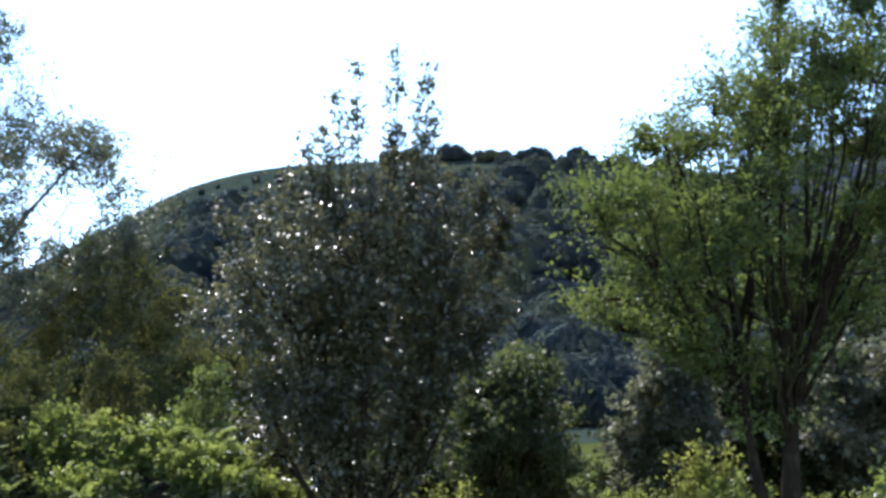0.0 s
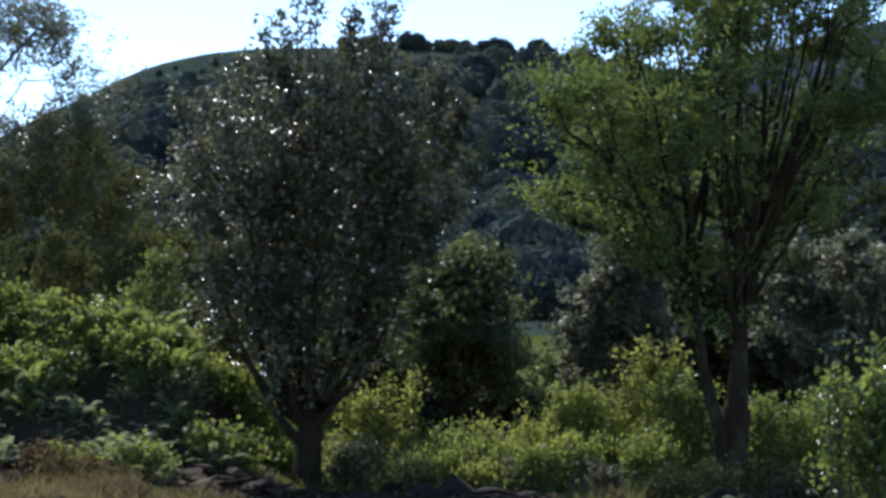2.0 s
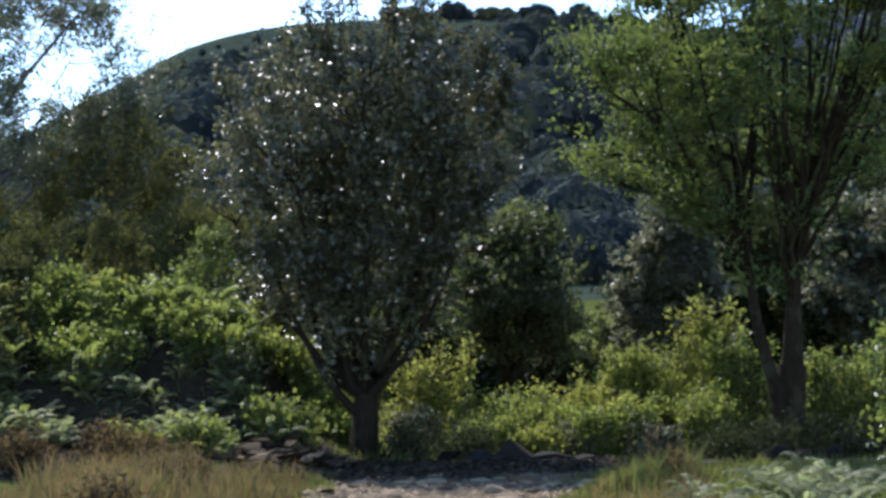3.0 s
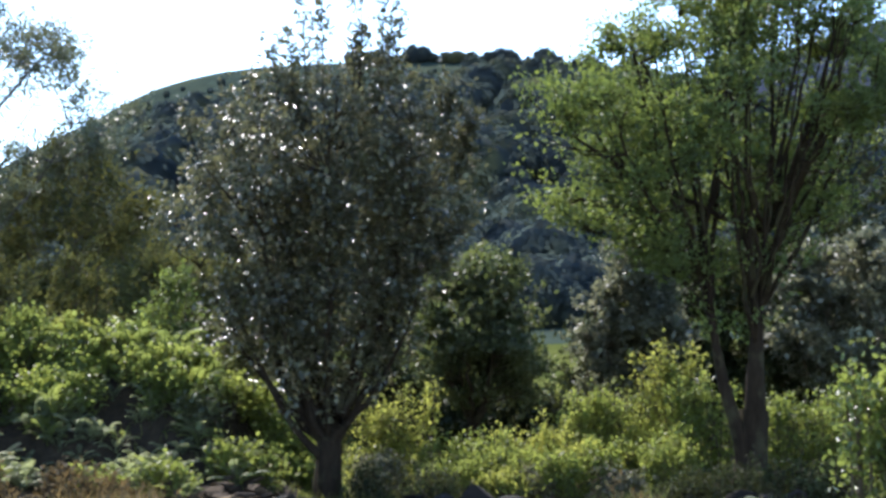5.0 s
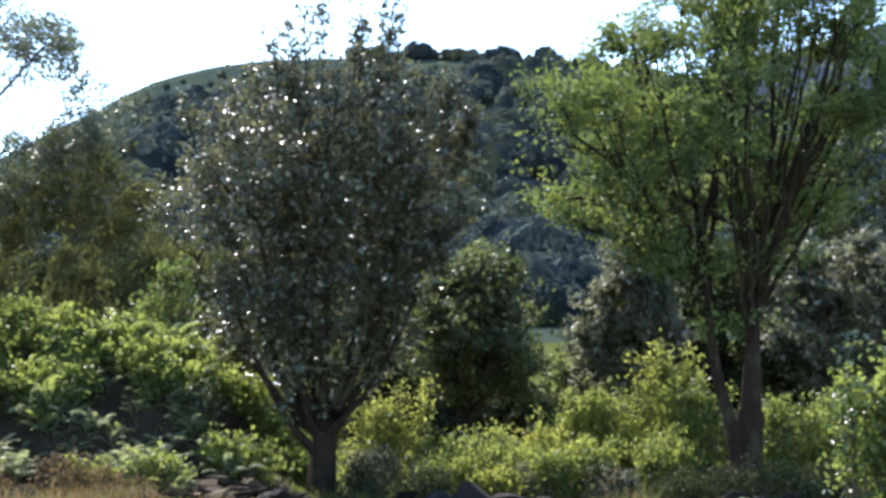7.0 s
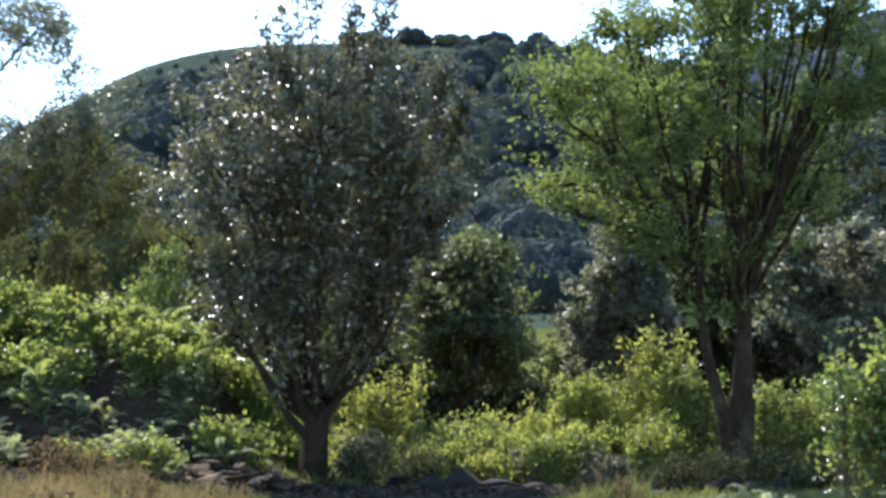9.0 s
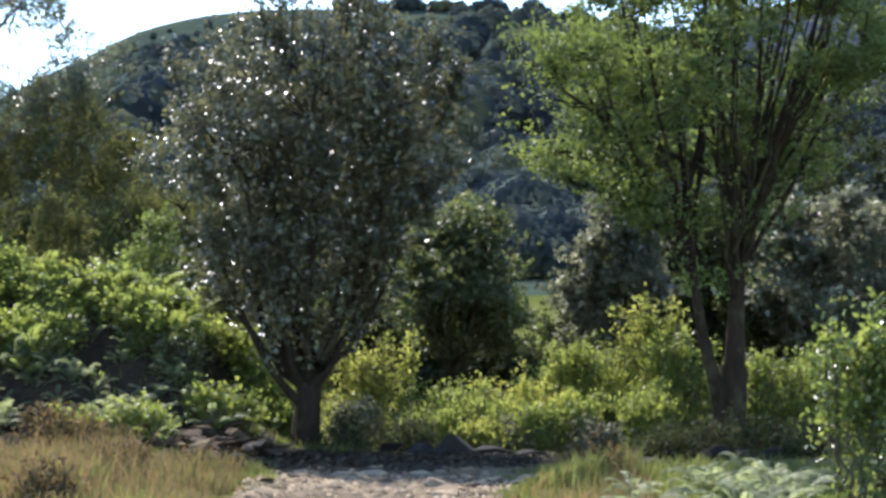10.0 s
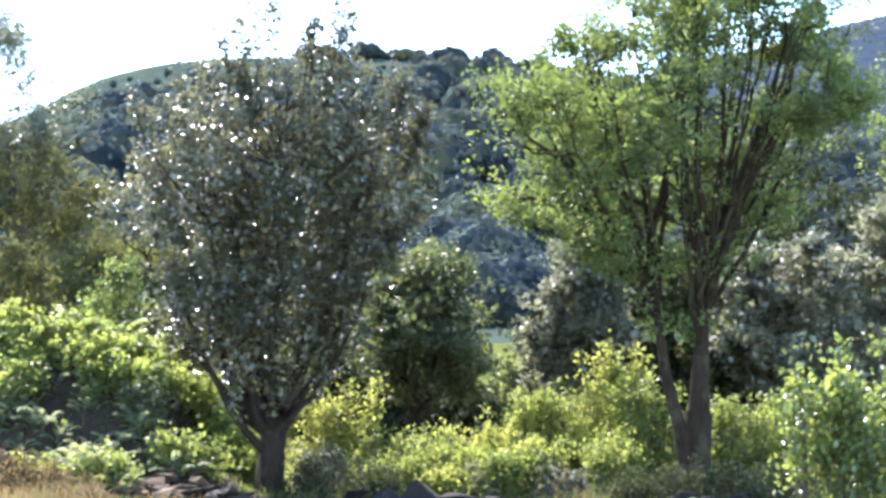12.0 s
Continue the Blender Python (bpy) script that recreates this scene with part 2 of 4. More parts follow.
def part(name, me, parent=None, label="", kind=""):
    ob = new(name, me)
    ob.parent = parent
    return tagged(ob, label, kind=kind)


def unit(v):
    return v / np.maximum(np.linalg.norm(v, axis=-1, keepdims=True), 1e-9)


def bezier(p0, p1, p2, k):
    """Curves (n, k, 3) from p0 by p1 to p2."""
    s = np.linspace(0, 1, k)[None, :, None]
    return (1 - s) ** 2 * p0[:, None] + 2 * s * (1 - s) * p1[:, None] + s ** 2 * p2[:, None]


def tubes(pts, radii, sides):
    """Tapered tubes round the lines pts (n, k, 3) with radii (n, k)."""
    n, k, _ = pts.shape
    tan = unit(np.gradient(pts, axis=1))
    ref = np.where(np.abs(tan[..., 2:3]) > 0.9, np.array([1.0, 0, 0]), np.array([0, 0, 1.0]))
    a = unit(np.cross(tan, ref))
    b = np.cross(tan, a)
    ang = np.arange(sides) * 2 * np.pi / sides
    ring = a[:, :, None] * np.cos(ang)[None, None, :, None] + b[:, :, None] * np.sin(ang)[None, None, :, None]
    v = pts[:, :, None] + ring * radii[:, :, None, None]
    idx = np.arange(n * k * sides).reshape(n, k, sides)
    nxt = np.roll(idx, -1, axis=2)
    f = np.stack([idx[:, :-1], nxt[:, :-1], nxt[:, 1:], idx[:, 1:]], -1).reshape(-1, 4)
    return v.reshape(-1, 3), f


def leaf_blades(pos, way, up, length, width, fold=0.25, droop=0.15, plain=False):
    """Folded six-cornered leaves: positions, directions, rough normals, sizes."""
    way = unit(way)
    side = unit(np.cross(way, up))
    nor = np.cross(side, way)
    L, W = length[:, None], width[:, None]

    def at(u, s, d):
        return pos + way * (L * u) + side * (W * s) + nor * (W * fold * abs(s) * 2 - L * droop * d)
    if plain:
        v = np.stack([at(0, 0, 0), at(0.45, 0.5, 0.2), at(1, 0, 1), at(0.45, -0.5, 0.2)], 1).reshape(-1, 3)
        return v, np.arange(len(v)).reshape(-1, 4)
    v = np.stack([at(0, 0, 0), at(0.3, 0.5, 0.1), at(0.7, 0.42, 0.5), at(1, 0, 1), at(0.7, -0.42, 0.5), at(0.3, -0.5, 0.1)], 1).reshape(-1, 3)
    i = np.arange(len(pos))[:, None] * 6
    f = np.concatenate([i + np.array([[0, 1, 2, 3]]), i + np.array([[0, 3, 4, 5]])], 1).reshape(-1, 4)
    return v, f


def smooth01(t):
    t = np.clip(t, 0, 1)
    return t * t * (3 - 2 * t)


def wob(x, y, s, seed=0.0):
    """Cheap smooth unevenness, about -1 to 1."""
    return (np.sin(x * s + 1.3 * seed) * np.cos(y * s * 0.83 + seed) + 0.6 * np.sin(x * s * 2.3 - y * s * 1.7 + seed * 2.1)
            + 0.35 * np.sin(x * s * 4.1 + y * s * 4.7 + seed * 0.7)) / 1.6


# ---------------------------------------------------------------- ground
RIDGE_X = [-400, -250, -140, -103, -94, -86, -79, -72.5, -67.5, -62, -55.8, -47, -28, -12, 3, 30, 60, 85, 130, 300]
RIDGE_Z = [7, 12, 24, 34, 38.4, 42.6, 45.7, 49, 51.2, 52.7, 53.9, 54.8, 55.1, 54.8, 54.4, 51, 43, 34, 24, 15]
MOOR_A = [-0.6, -0.36, -0.31, -0.2, -0.1, 0.0, 0.1, 0.2, 0.26, 0.35, 0.6]
MOOR_Z = [120, 100, 92, 70, 70, 98, 128, 152.5, 164, 174, 185]


# shade pits shaped into the bank for the dark beneath ferns: x, y, radius
SHADE_PITS = ((-4.7, 21.85, 0.3), (-4.22, 21.35, 0.34), (-3.3, 22.3, 0.36), (-3.68, 21.05, 0.26), (-3.0, 22.05, 0.26), (-6.03, 21.85, 0.32), (-5.74, 21.1, 0.36), (-5.23, 20.7, 0.34), (-4.7, 20.75, 0.36))
# their open mouths on the bank's face: x, height, half width, half height, y
MOUTHS = ((-4.72, 1.1, 0.2, 0.22, 21.85), (-4.31, 0.76, 0.26, 0.2, 21.35), (-3.2, 0.78, 0.34, 0.2, 22.3), (-3.81, 0.43, 0.17, 0.16, 21.05), (-2.96, 0.43, 0.16, 0.16, 22.05),
          (-6.01, 1.22, 0.18, 0.18, 21.85), (-5.93, 0.75, 0.24, 0.17, 21.1), (-5.45, 0.42, 0.16, 0.14, 20.7), (-4.94, 0.4, 0.15, 0.13, 20.75))


def ground_z(x, y):
    x, y = np.asarray(x, float), np.asarray(y, float)
    edge = -2.12 + 0.2 * np.sin(y * 0.9)
    bank = 1.92 * smooth01((edge - x) / 2.6) * smooth01((y - 18.7 - 0.3 * np.sin(x)) / 4.8) * (1 - 0.6 * smooth01((y - 40) / 40))
    near = -0.12 * smooth01((y - 18) / 5) + 0.03 * wob(x, y, 0.9) * smooth01((y - 2) / 3)
    for px_, py_, pr_ in SHADE_PITS:
        bank = bank - 1.0 * pr_ * np.exp(-((x - px_) / pr_) ** 2 - ((y - py_) / pr_) ** 2)
    rise = 2.5 * smooth01((y - 32) / 60)
    h1 = np.interp(x / np.maximum(y, 60) * 350, RIDGE_X, RIDGE_Z)
    u = np.clip((y - 85) / 265, 0, 1)
    front = h1 * u ** 1.6 * (1 + 0.05 * wob(x, y, 0.03, 2) * (1 - u))
    back = 1 - 0.55 * smooth01((y - 350) / 250)
    moor = np.interp(x / np.maximum(y, 1), MOOR_A, MOOR_Z) * smooth01((y - 420) / 480) * (1 - 0.5 * smooth01((y - 900) / 500))
    far = 152 * smooth01((y - 900) / 600) * np.clip(-x / 500 + 0.1, 0, 1) * (1 - 0.6 * smooth01((y - 1500) / 900))
    return bank + near + rise * (1 - smooth01((y - 200) / 150)) + np.maximum(np.maximum(front * back, moor), far) * (y > 60)


def shuts_mouth(x, y, tall, wide):
    """Whether a plant would stand in front of one of the bank's open hollows."""
    k = 21.8 / y
    foot = 1.6 + (float(ground_z(x, y)) - 1.6) * k
    return any(y < my + 0.15 + wide and abs(x * k - mx) < mw + 0.22 * wide and foot + tall * k > mz - 0.8 * mh and foot < mz + mh + 0.2 * wide for mx, mz, mw, mh, my in MOUTHS)


def grid(xs, ys, zf):
    X, Y = np.meshgrid(xs, ys)
    v = np.stack([X, Y, zf(X, Y)], -1).reshape(-1, 3)
    i = np.arange(v.shape[0]).reshape(len(ys), len(xs))
    f = np.stack([i[:-1, :-1], i[:-1, 1:], i[1:, 1:], i[1:, :-1]], -1).reshape(-1, 4)
    return v, f


def spaced(lo, hi, fine, growth, centre):
    out, step, p = [centre], fine, centre
    while p < hi:
        p += step
        out.append(p)
        step *= growth
    step, p = fine, centre
    while p > lo:
        p -= step
        out.insert(0, p)
        step *= growth
    return np.array(out)


xs = np.concatenate([spaced(-3000, -7.2, 0.22, 1.055, -7.2)[:-2], np.arange(-7.2, 3.9, 0.2), spaced(3.9, 3000, 0.22, 1.055, 3.9)[1:]])
ys = np.concatenate([np.linspace(-400, 0, 20)[:-1], np.arange(0, 18, 0.45), np.arange(18, 24, 0.2), np.arange(24, 40, 0.45), np.geomspace(40, 350, 100), np.geomspace(354, 4000, 90)])
gv, gf = grid(xs, ys, ground_z)
ground_me = mesh_from("ground", gv, gf, GROUND, True)
ground_me.materials.append(HAZY_HEATHER)
ground_me.materials.append(SHADE_SOIL)
ground_me.materials.append(BRACKEN)
gc = gv[gf].mean(1)
# bank face in the darkened soil, which carries the shade under its plants
shaded_bank = (gc[:, 0] < -2.6) & (gc[:, 0] > -9) & (gc[:, 1] > np.where(gc[:, 0] < -5, 19.2, 20.0)) & (gc[:, 1] < 24)
ground_me.polygons.foreach_set("material_index", np.where(gc[:, 1] > 420, 1, np.where(gc[:, 1] > 75, 3, np.where(shaded_bank, 2, 0))).astype(np.int32))
ground = tagged(new("ground", ground_me), "rough grassy ground rising to a bracken hillside and heather moor", "ground", kind="structure")

# stony path that bends away behind the ferns
PC = np.array([[-0.9, -30, 2.0], [-0.85, 6, 1.9], [-0.82, 11, 1.75], [-0.9, 13, 1.85], [-1.1, 15, 2.1], [-1.15, 17, 2.5], [-0.75, 18.6, 3.2], [0.2, 19.7, 2.3], [1.6, 20.0, 1.4],
               [3.6, 19.9, 1.1], [6, 20.3, 1.0], [9, 21.5, 1.0]])
PS = np.linspace(0, len(PC) - 1, 150)
PP = np.stack([np.interp(PS, np.arange(len(PC)), PC[:, j]) for j in range(3)], 1)
for _ in range(3):
    PP[1:-1] = (PP[:-2] + 2 * PP[1:-1] + PP[2:]) / 4
ptan = unit(np.gradient(PP[:, :2], axis=0))
pnor = np.stack([ptan[:, 1], -ptan[:, 0]], 1)


def path_distance(x, y):
    """How far inside the path's edge (positive) or outside it."""
    d = np.hypot(x[:, None] - PP[None, :, 0], y[:, None] - PP[None, :, 1])
    i = d.argmin(1)
    return PP[i, 2] / 2 - d[np.arange(len(x)), i]


cross = np.linspace(-1, 1, 25)
px_ = PP[:, None, :2] + pnor[:, None] * (PP[:, None, 2:3] / 2 * cross[None, :, None] * (1 + 0.10 * np.sin(PS * 9)[:, None, None]))
pz = ground_z(px_[..., 0], px_[..., 1]) + 0.035 * (1 - np.abs(cross)[None] ** 4) + 0.012 * wob(px_[..., 0], px_[..., 1], 6) - 0.012
pv = np.concatenate([px_, pz[..., None]], -1).reshape(-1, 3)
pi = np.arange(len(pv)).reshape(len(PP), len(cross))
pf = np.stack([pi[:-1, :-1], pi[:-1, 1:], pi[1:, 1:], pi[1:, :-1]], -1).reshape(-1, 4)
# soil patch darkened to paint the holly's shadow across the path's end
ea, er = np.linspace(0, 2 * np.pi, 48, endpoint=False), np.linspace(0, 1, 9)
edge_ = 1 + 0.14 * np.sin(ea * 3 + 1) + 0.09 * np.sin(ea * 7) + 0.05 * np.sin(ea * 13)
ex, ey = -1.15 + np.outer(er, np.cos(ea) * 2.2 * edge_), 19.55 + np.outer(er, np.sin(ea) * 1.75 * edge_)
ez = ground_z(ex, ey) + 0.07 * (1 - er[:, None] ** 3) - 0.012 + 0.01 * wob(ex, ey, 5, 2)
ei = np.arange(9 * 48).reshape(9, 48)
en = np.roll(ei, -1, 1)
tagged(new("soil", mesh_from("soil", np.stack([ex, ey, ez], -1).reshape(-1, 3), np.stack([ei[:-1], en[:-1], en[1:], ei[1:]], -1).reshape(-1, 4), SHADE_SOIL, True)),
       "leaf-litter soil under the trees, darkened to carry their shadow", "soil", kind="structure")
path_ob = tagged(new("path", mesh_from("path", pv, pf, GRAVEL, True)), "pale stony footpath of broken rock and gravel", "path", kind="structure")


# ---------------------------------------------------------------- trees and shrubs


def inside_profile(rng, n, prof, y, depth, bias=0.45, lobes=0.16, seed=0.0, fill=1.5):
    """Points inside a crown, given rows of height, left and right side; more of them near its skin."""
    prof = np.array(prof)
    zz = np.linspace(prof[:, 0].min(), prof[:, 0].max(), 80)
    order = prof[np.argsort(prof[:, 0])]
    xl, xr = np.interp(zz, order[:, 0], order[:, 1]), np.interp(zz, order[:, 0], order[:, 2])
    w = (xr - xl) ** fill + 0.05
    z = rng.choice(zz, n, p=w / w.sum()) + rng.normal(0, 0.03, n)
    l, r = np.interp(z, zz, xl), np.interp(z, zz, xr)
    ang, rad = rng.uniform(0, 2 * np.pi, n), rng.uniform(0, 1, n) ** bias
    rad = rad * (1 - 0.6 * lobes + lobes * wob(ang * 2.0, z * 2.2, 1.7, seed) + 0.5 * lobes * rng.normal(0, 1, n) * (rng.random(n) < 0.2))
    half = (r - l) / 2
    return np.stack([(l + r) / 2 + rad * np.cos(ang) * half, y + rad * np.sin(ang) * half * depth, z], 1)


def attach(rng, targets, pts, slack=0.25):
    """For each target the nearest point of pts that lies below it."""
    out = np.empty(len(targets), int)
    for a in range(0, len(targets), 400):
        t = targets[a:a + 400]
        d = np.linalg.norm(t[:, None] - pts[None], axis=2) + 1.6 * np.maximum(0, pts[None, :, 2] - t[:, None, 2] + 0.12)
        out[a:a + 400] = (d * rng.uniform(1, 1 + slack, d.shape)).argmin(1)
    return out


def make_tree(name, label, category, base, fork, r0, prof, y, leaf_mat, bark, n_limb=9, n_branch=70, n_twig=900, per=16, leaf=(0.06, 0.035),
              depth=0.85, seed=1, bias=0.45, lobes=0.16, rise=0.35, extra=(), lean=(), spread=0.05, reach=0.8, hang=0.0, start=0.3, limb_r=0.5, stems=0, group="", sprays=0, spray=0.22,
              shoots=(), fill=1.5, flat=0.45, heads=(), hollow=None, level=0.7, jitter=0.7, outward=0.0):
    rng = np.random.default_rng(seed)
    base, fork = np.array(base, float), np.array(fork, float)
    thing = tagged(new(name), label, category, group)
    thing.location = base
    joints, limbs, owner = [], [], []
    if not stems:
        # trunk with a flared, fluted foot
        k = 12
        tp = bezier(base[None] - [0, 0, 0.08], (base * 0.5 + fork * 0.5)[None] + [[rng.normal(0, 0.04), 0, 0]], fork[None], k)
        rr = r0 * (1 + 0.55 * np.exp(-np.linspace(0, 6, k)) - 0.12 * np.linspace(0, 1, k))
        tv, tf = tubes(tp, rr[None], 18)
        tv = tv.reshape(k, 18, 3)
        a = np.arange(18) * 2 * np.pi / 18
        flute = 1 + 0.10 * np.sin(a * 3 + seed)[None] + 0.06 * np.sin(a * 5 + np.linspace(0, 3, k)[:, None])
        c = tp[0][:, None]
        tv = (c + (tv - c) * flute[..., None]).reshape(-1, 3) - base
        part("trunk", mesh_from("trunk", tv, tf, bark, True), thing)
    # limbs
    lim = list(extra)
    zmin, zmax = min(p[0] for p in prof), max(p[0] for p in prof)
    cand = inside_profile(rng, 200, prof, y, depth, 0.25, 0.05)
    cand = cand[cand[:, 2] > zmin + 0.45 * (zmax - zmin)]
    cand = cand[np.argsort(np.arctan2(cand[:, 1] - y, cand[:, 0] - fork[0]))]
    cand = cand[np.linspace(0, len(cand) - 1, n_limb).astype(int)]
    for i, t in enumerate(list(cand) + [np.array(e) for e in lim]):
        if stems:
            p0 = base + [rng.normal(0, stems), rng.normal(0, stems), -0.05]
        else:
            p0 = fork + [0, 0, -rng.uniform(0.0, 0.25) * (fork[2] - base[2])]
            if len(heads):
                p0 = np.array(heads[int(np.argmin([abs(h[0] + 0.4 * (h[2] - fork[2]) * np.sign(t[0] - fork[0]) - t[0]) * rng.uniform(0.5, 1.5) for h in heads]))], float)
        t = np.array(t, float)
        if i < n_limb:
            t = p0 + (t - p0) * reach
        mid = p0 + (t - p0) * np.array([0.62, 0.62, 0.42]) + rng.normal(0, 0.08, 3)
        pts = bezier(p0[None], mid[None], t[None], 14)
        pts[0, 1:-1] += rng.normal(0, 0.018, (12, 3))
        r = (r0 * limb_r * rng.uniform(0.6, 1.0) * (1 - np.linspace(0, 1, 14)) ** 0.9 + 0.008)[None]
        v, f = tubes(pts, r, 8)
        limbs.append(part("limb" if not stems else "stem", mesh_from("limb", v - base, f, bark, True), thing))
        joints.append(pts[0, 2:])
        owner += [len(limbs) - 1] * len(joints[-1])
    for pts, r_a, r_b in lean:
        pts = np.array(pts, float)
        q = np.stack([np.interp(np.linspace(0, len(pts) - 1, 16), np.arange(len(pts)), pts[:, j]) for j in range(3)], 1)
        for _ in range(2):
            q[1:-1] = (q[:-2] + 2 * q[1:-1] + q[2:]) / 4
        v, f = tubes(q[None], np.linspace(r_a, r_b, 16)[None], 10)
        limbs.append(part("limb", mesh_from("limb", v - base, f, bark, True), thing))
        joints.append(q[2:])
        owner += [len(limbs) - 1] * len(joints[-1])
    joints = np.concatenate(joints)
    # branches
    bt = inside_profile(rng, n_branch, prof, y, depth, 0.4, lobes, seed)
    at_joint = attach(rng, bt, joints)
    j = joints[at_joint]
    bm_ = (j + bt) / 2 + np.array([0, 0, -1.0]) * 0.12 * np.linalg.norm(bt - j, axis=1)[:, None] + rng.normal(0, 0.04, bt.shape)
    bp = bezier(j, bm_, bt, 7)
    bp[:, 1:-1] += rng.normal(0, 0.012, bp[:, 1:-1].shape)
    v1, f1 = tubes(bp, np.linspace(1, 0.3, 7)[None] * rng.uniform(0.008, 0.018, (n_branch, 1)) * (r0 / 0.13) ** 0.5, 5)
    own = n_branch >= 70
    if own:
        vv, ff = v1.reshape(n_branch, -1, 3) - base, f1[:len(f1) // n_branch]
        for q, k in zip(vv, at_joint):
            part("branch", mesh_from("branch", q, ff, bark, True), limbs[owner[k]])
    joints = np.concatenate([joints, bp[:, 1:].reshape(-1, 3)])
    # twigs
    if sprays:
        c = inside_profile(rng, sprays, prof, y, depth, bias, lobes, seed, fill)
        if hollow:
            hx_, hw_, hz_ = hollow
            c = c[(np.abs(c[:, 0] - hx_) > hw_ * (0.35 + 0.65 * np.clip((hz_ - c[:, 2]) / 1.5, 0, 1)) * rng.uniform(0.6, 1.3, len(c))) | (c[:, 2] > hz_) | (rng.random(len(c)) < 0.18) | (c[:, 1] > y + 0.35)]
        tt = c[rng.integers(0, len(c), n_twig)] + rng.normal(0, spray, (n_twig, 3)) * np.array([1, 1, flat])
    else:
        tt = inside_profile(rng, n_twig, prof, y, depth, bias, lobes, seed, fill)
    n_stray = int(0.04 * n_twig)
    tt = np.concatenate([tt, inside_profile(rng, n_stray, prof, y, depth, 0.05, 0.0, seed, 1.0) + rng.normal(0, 0.05, (n_stray, 3))])
    for sx, sz0, sz1 in shoots:
        k = int((10 if n_twig > 1500 else 7) * (sz1 - sz0)) + 2
        u = rng.uniform(0, 1, k)
        tt = np.concatenate([tt, np.stack([sx + 0.12 * (1 - u) * (fork[0] - sx) + rng.normal(0, 0.07, k) * (1.1 - u), y + rng.normal(0, 0.07, k) * (1.1 - u), sz0 + u * (sz1 - sz0)], 1)])
        a, b_ = np.array([[sx + 0.15 * (fork[0] - sx), y, sz0 - 0.3]]), np.array([[sx, y, sz1]])
        sp = bezier(a, (a + b_) / 2 + [[0.03, 0, 0]], b_, 9)
        v, f = tubes(sp, np.linspace(0.012, 0.003, 9)[None], 5)
        part("shoot", mesh_from("shoot", v - base, f, bark, True), thing)
        joints = np.concatenate([joints, sp[0]])
    n_twig = len(tt)
    j = joints[attach(rng, tt, joints)]
    d = np.linalg.norm(tt - j, axis=1)[:, None]
    far = d[:, 0] > 0.9
    j[far] = tt[far] + (j[far] - tt[far]) * (0.9 / d[far])
    d = np.minimum(d, 0.9)
    tip = tt + np.array([0, 0, rise - hang]) * 0.06
    mid = (j + tip) / 2 + np.array([0, 0, -0.18 * rise + 0.3 * hang]) * d + rng.normal(0, 0.03, tt.shape)
    k = 2 if stems or y > 28 else 3
    tp = bezier(j, mid, tip, k)
    v2, f2 = tubes(tp, np.linspace(1, 0.35, k)[None] * rng.uniform(0.003, 0.006, (n_twig, 1)), 3)
    if not own:
        v2, f2 = np.concatenate([v1, v2]), np.concatenate([f1, f2 + len(v1)])
    part("twigwork", mesh_from("twigwork", v2 - base, f2, bark, True), thing, kind="stuff")
    # leaves
    n = n_twig * per
    w = np.repeat(np.arange(n_twig), per)
    s = rng.uniform(start, 1.03, n) ** 0.8
    s3 = s[:, None]
    lp = (1 - s3) ** 2 * j[w] + 2 * s3 * (1 - s3) * mid[w] + s3 ** 2 * tip[w] + rng.normal(0, spread, (n, 3))
    way = unit(tip - j)[w] * 0.5 + rng.normal(0, 0.7, (n, 3)) + np.array([0, 0, 0.1 - 0.9 * hang])
    up = np.array([0, 0, level]) + rng.normal(0, jitter, (n, 3))
    if outward:
        out = lp - np.array([fork[0], y, 0])
        up += outward * unit(out * np.array([1, 1, 0]))
    ln = leaf[0] * rng.uniform(0.65, 1.25, n)
    simple = y > 24.5 or stems and y > 20
    v, f = leaf_blades(lp, way, up, ln, ln * leaf[1] / leaf[0] * rng.uniform(0.8, 1.2, n) * (1.25 if simple and y < 24.5 else 1.0), plain=simple)
    part("crown", mesh_from("crown", v - base, f, leaf_mat), thing, kind="stuff")
    return thing


def gz(x, y):
    return float(ground_z(x, y))


HOLLY = [(1.2, -2.7, -1.8), (1.4, -3.0, -1.5), (1.78, -3.4, -1.12), (2.4, -3.75, -0.85), (2.95, -4.1, -0.5), (3.45, -4.28, -0.25),
         (3.9, -4.3, -0.28), (4.23, -4.22, -0.42), (4.5, -3.9, -0.75), (4.68, -3.2, -1.05), (4.85, -2.8, -1.3)]
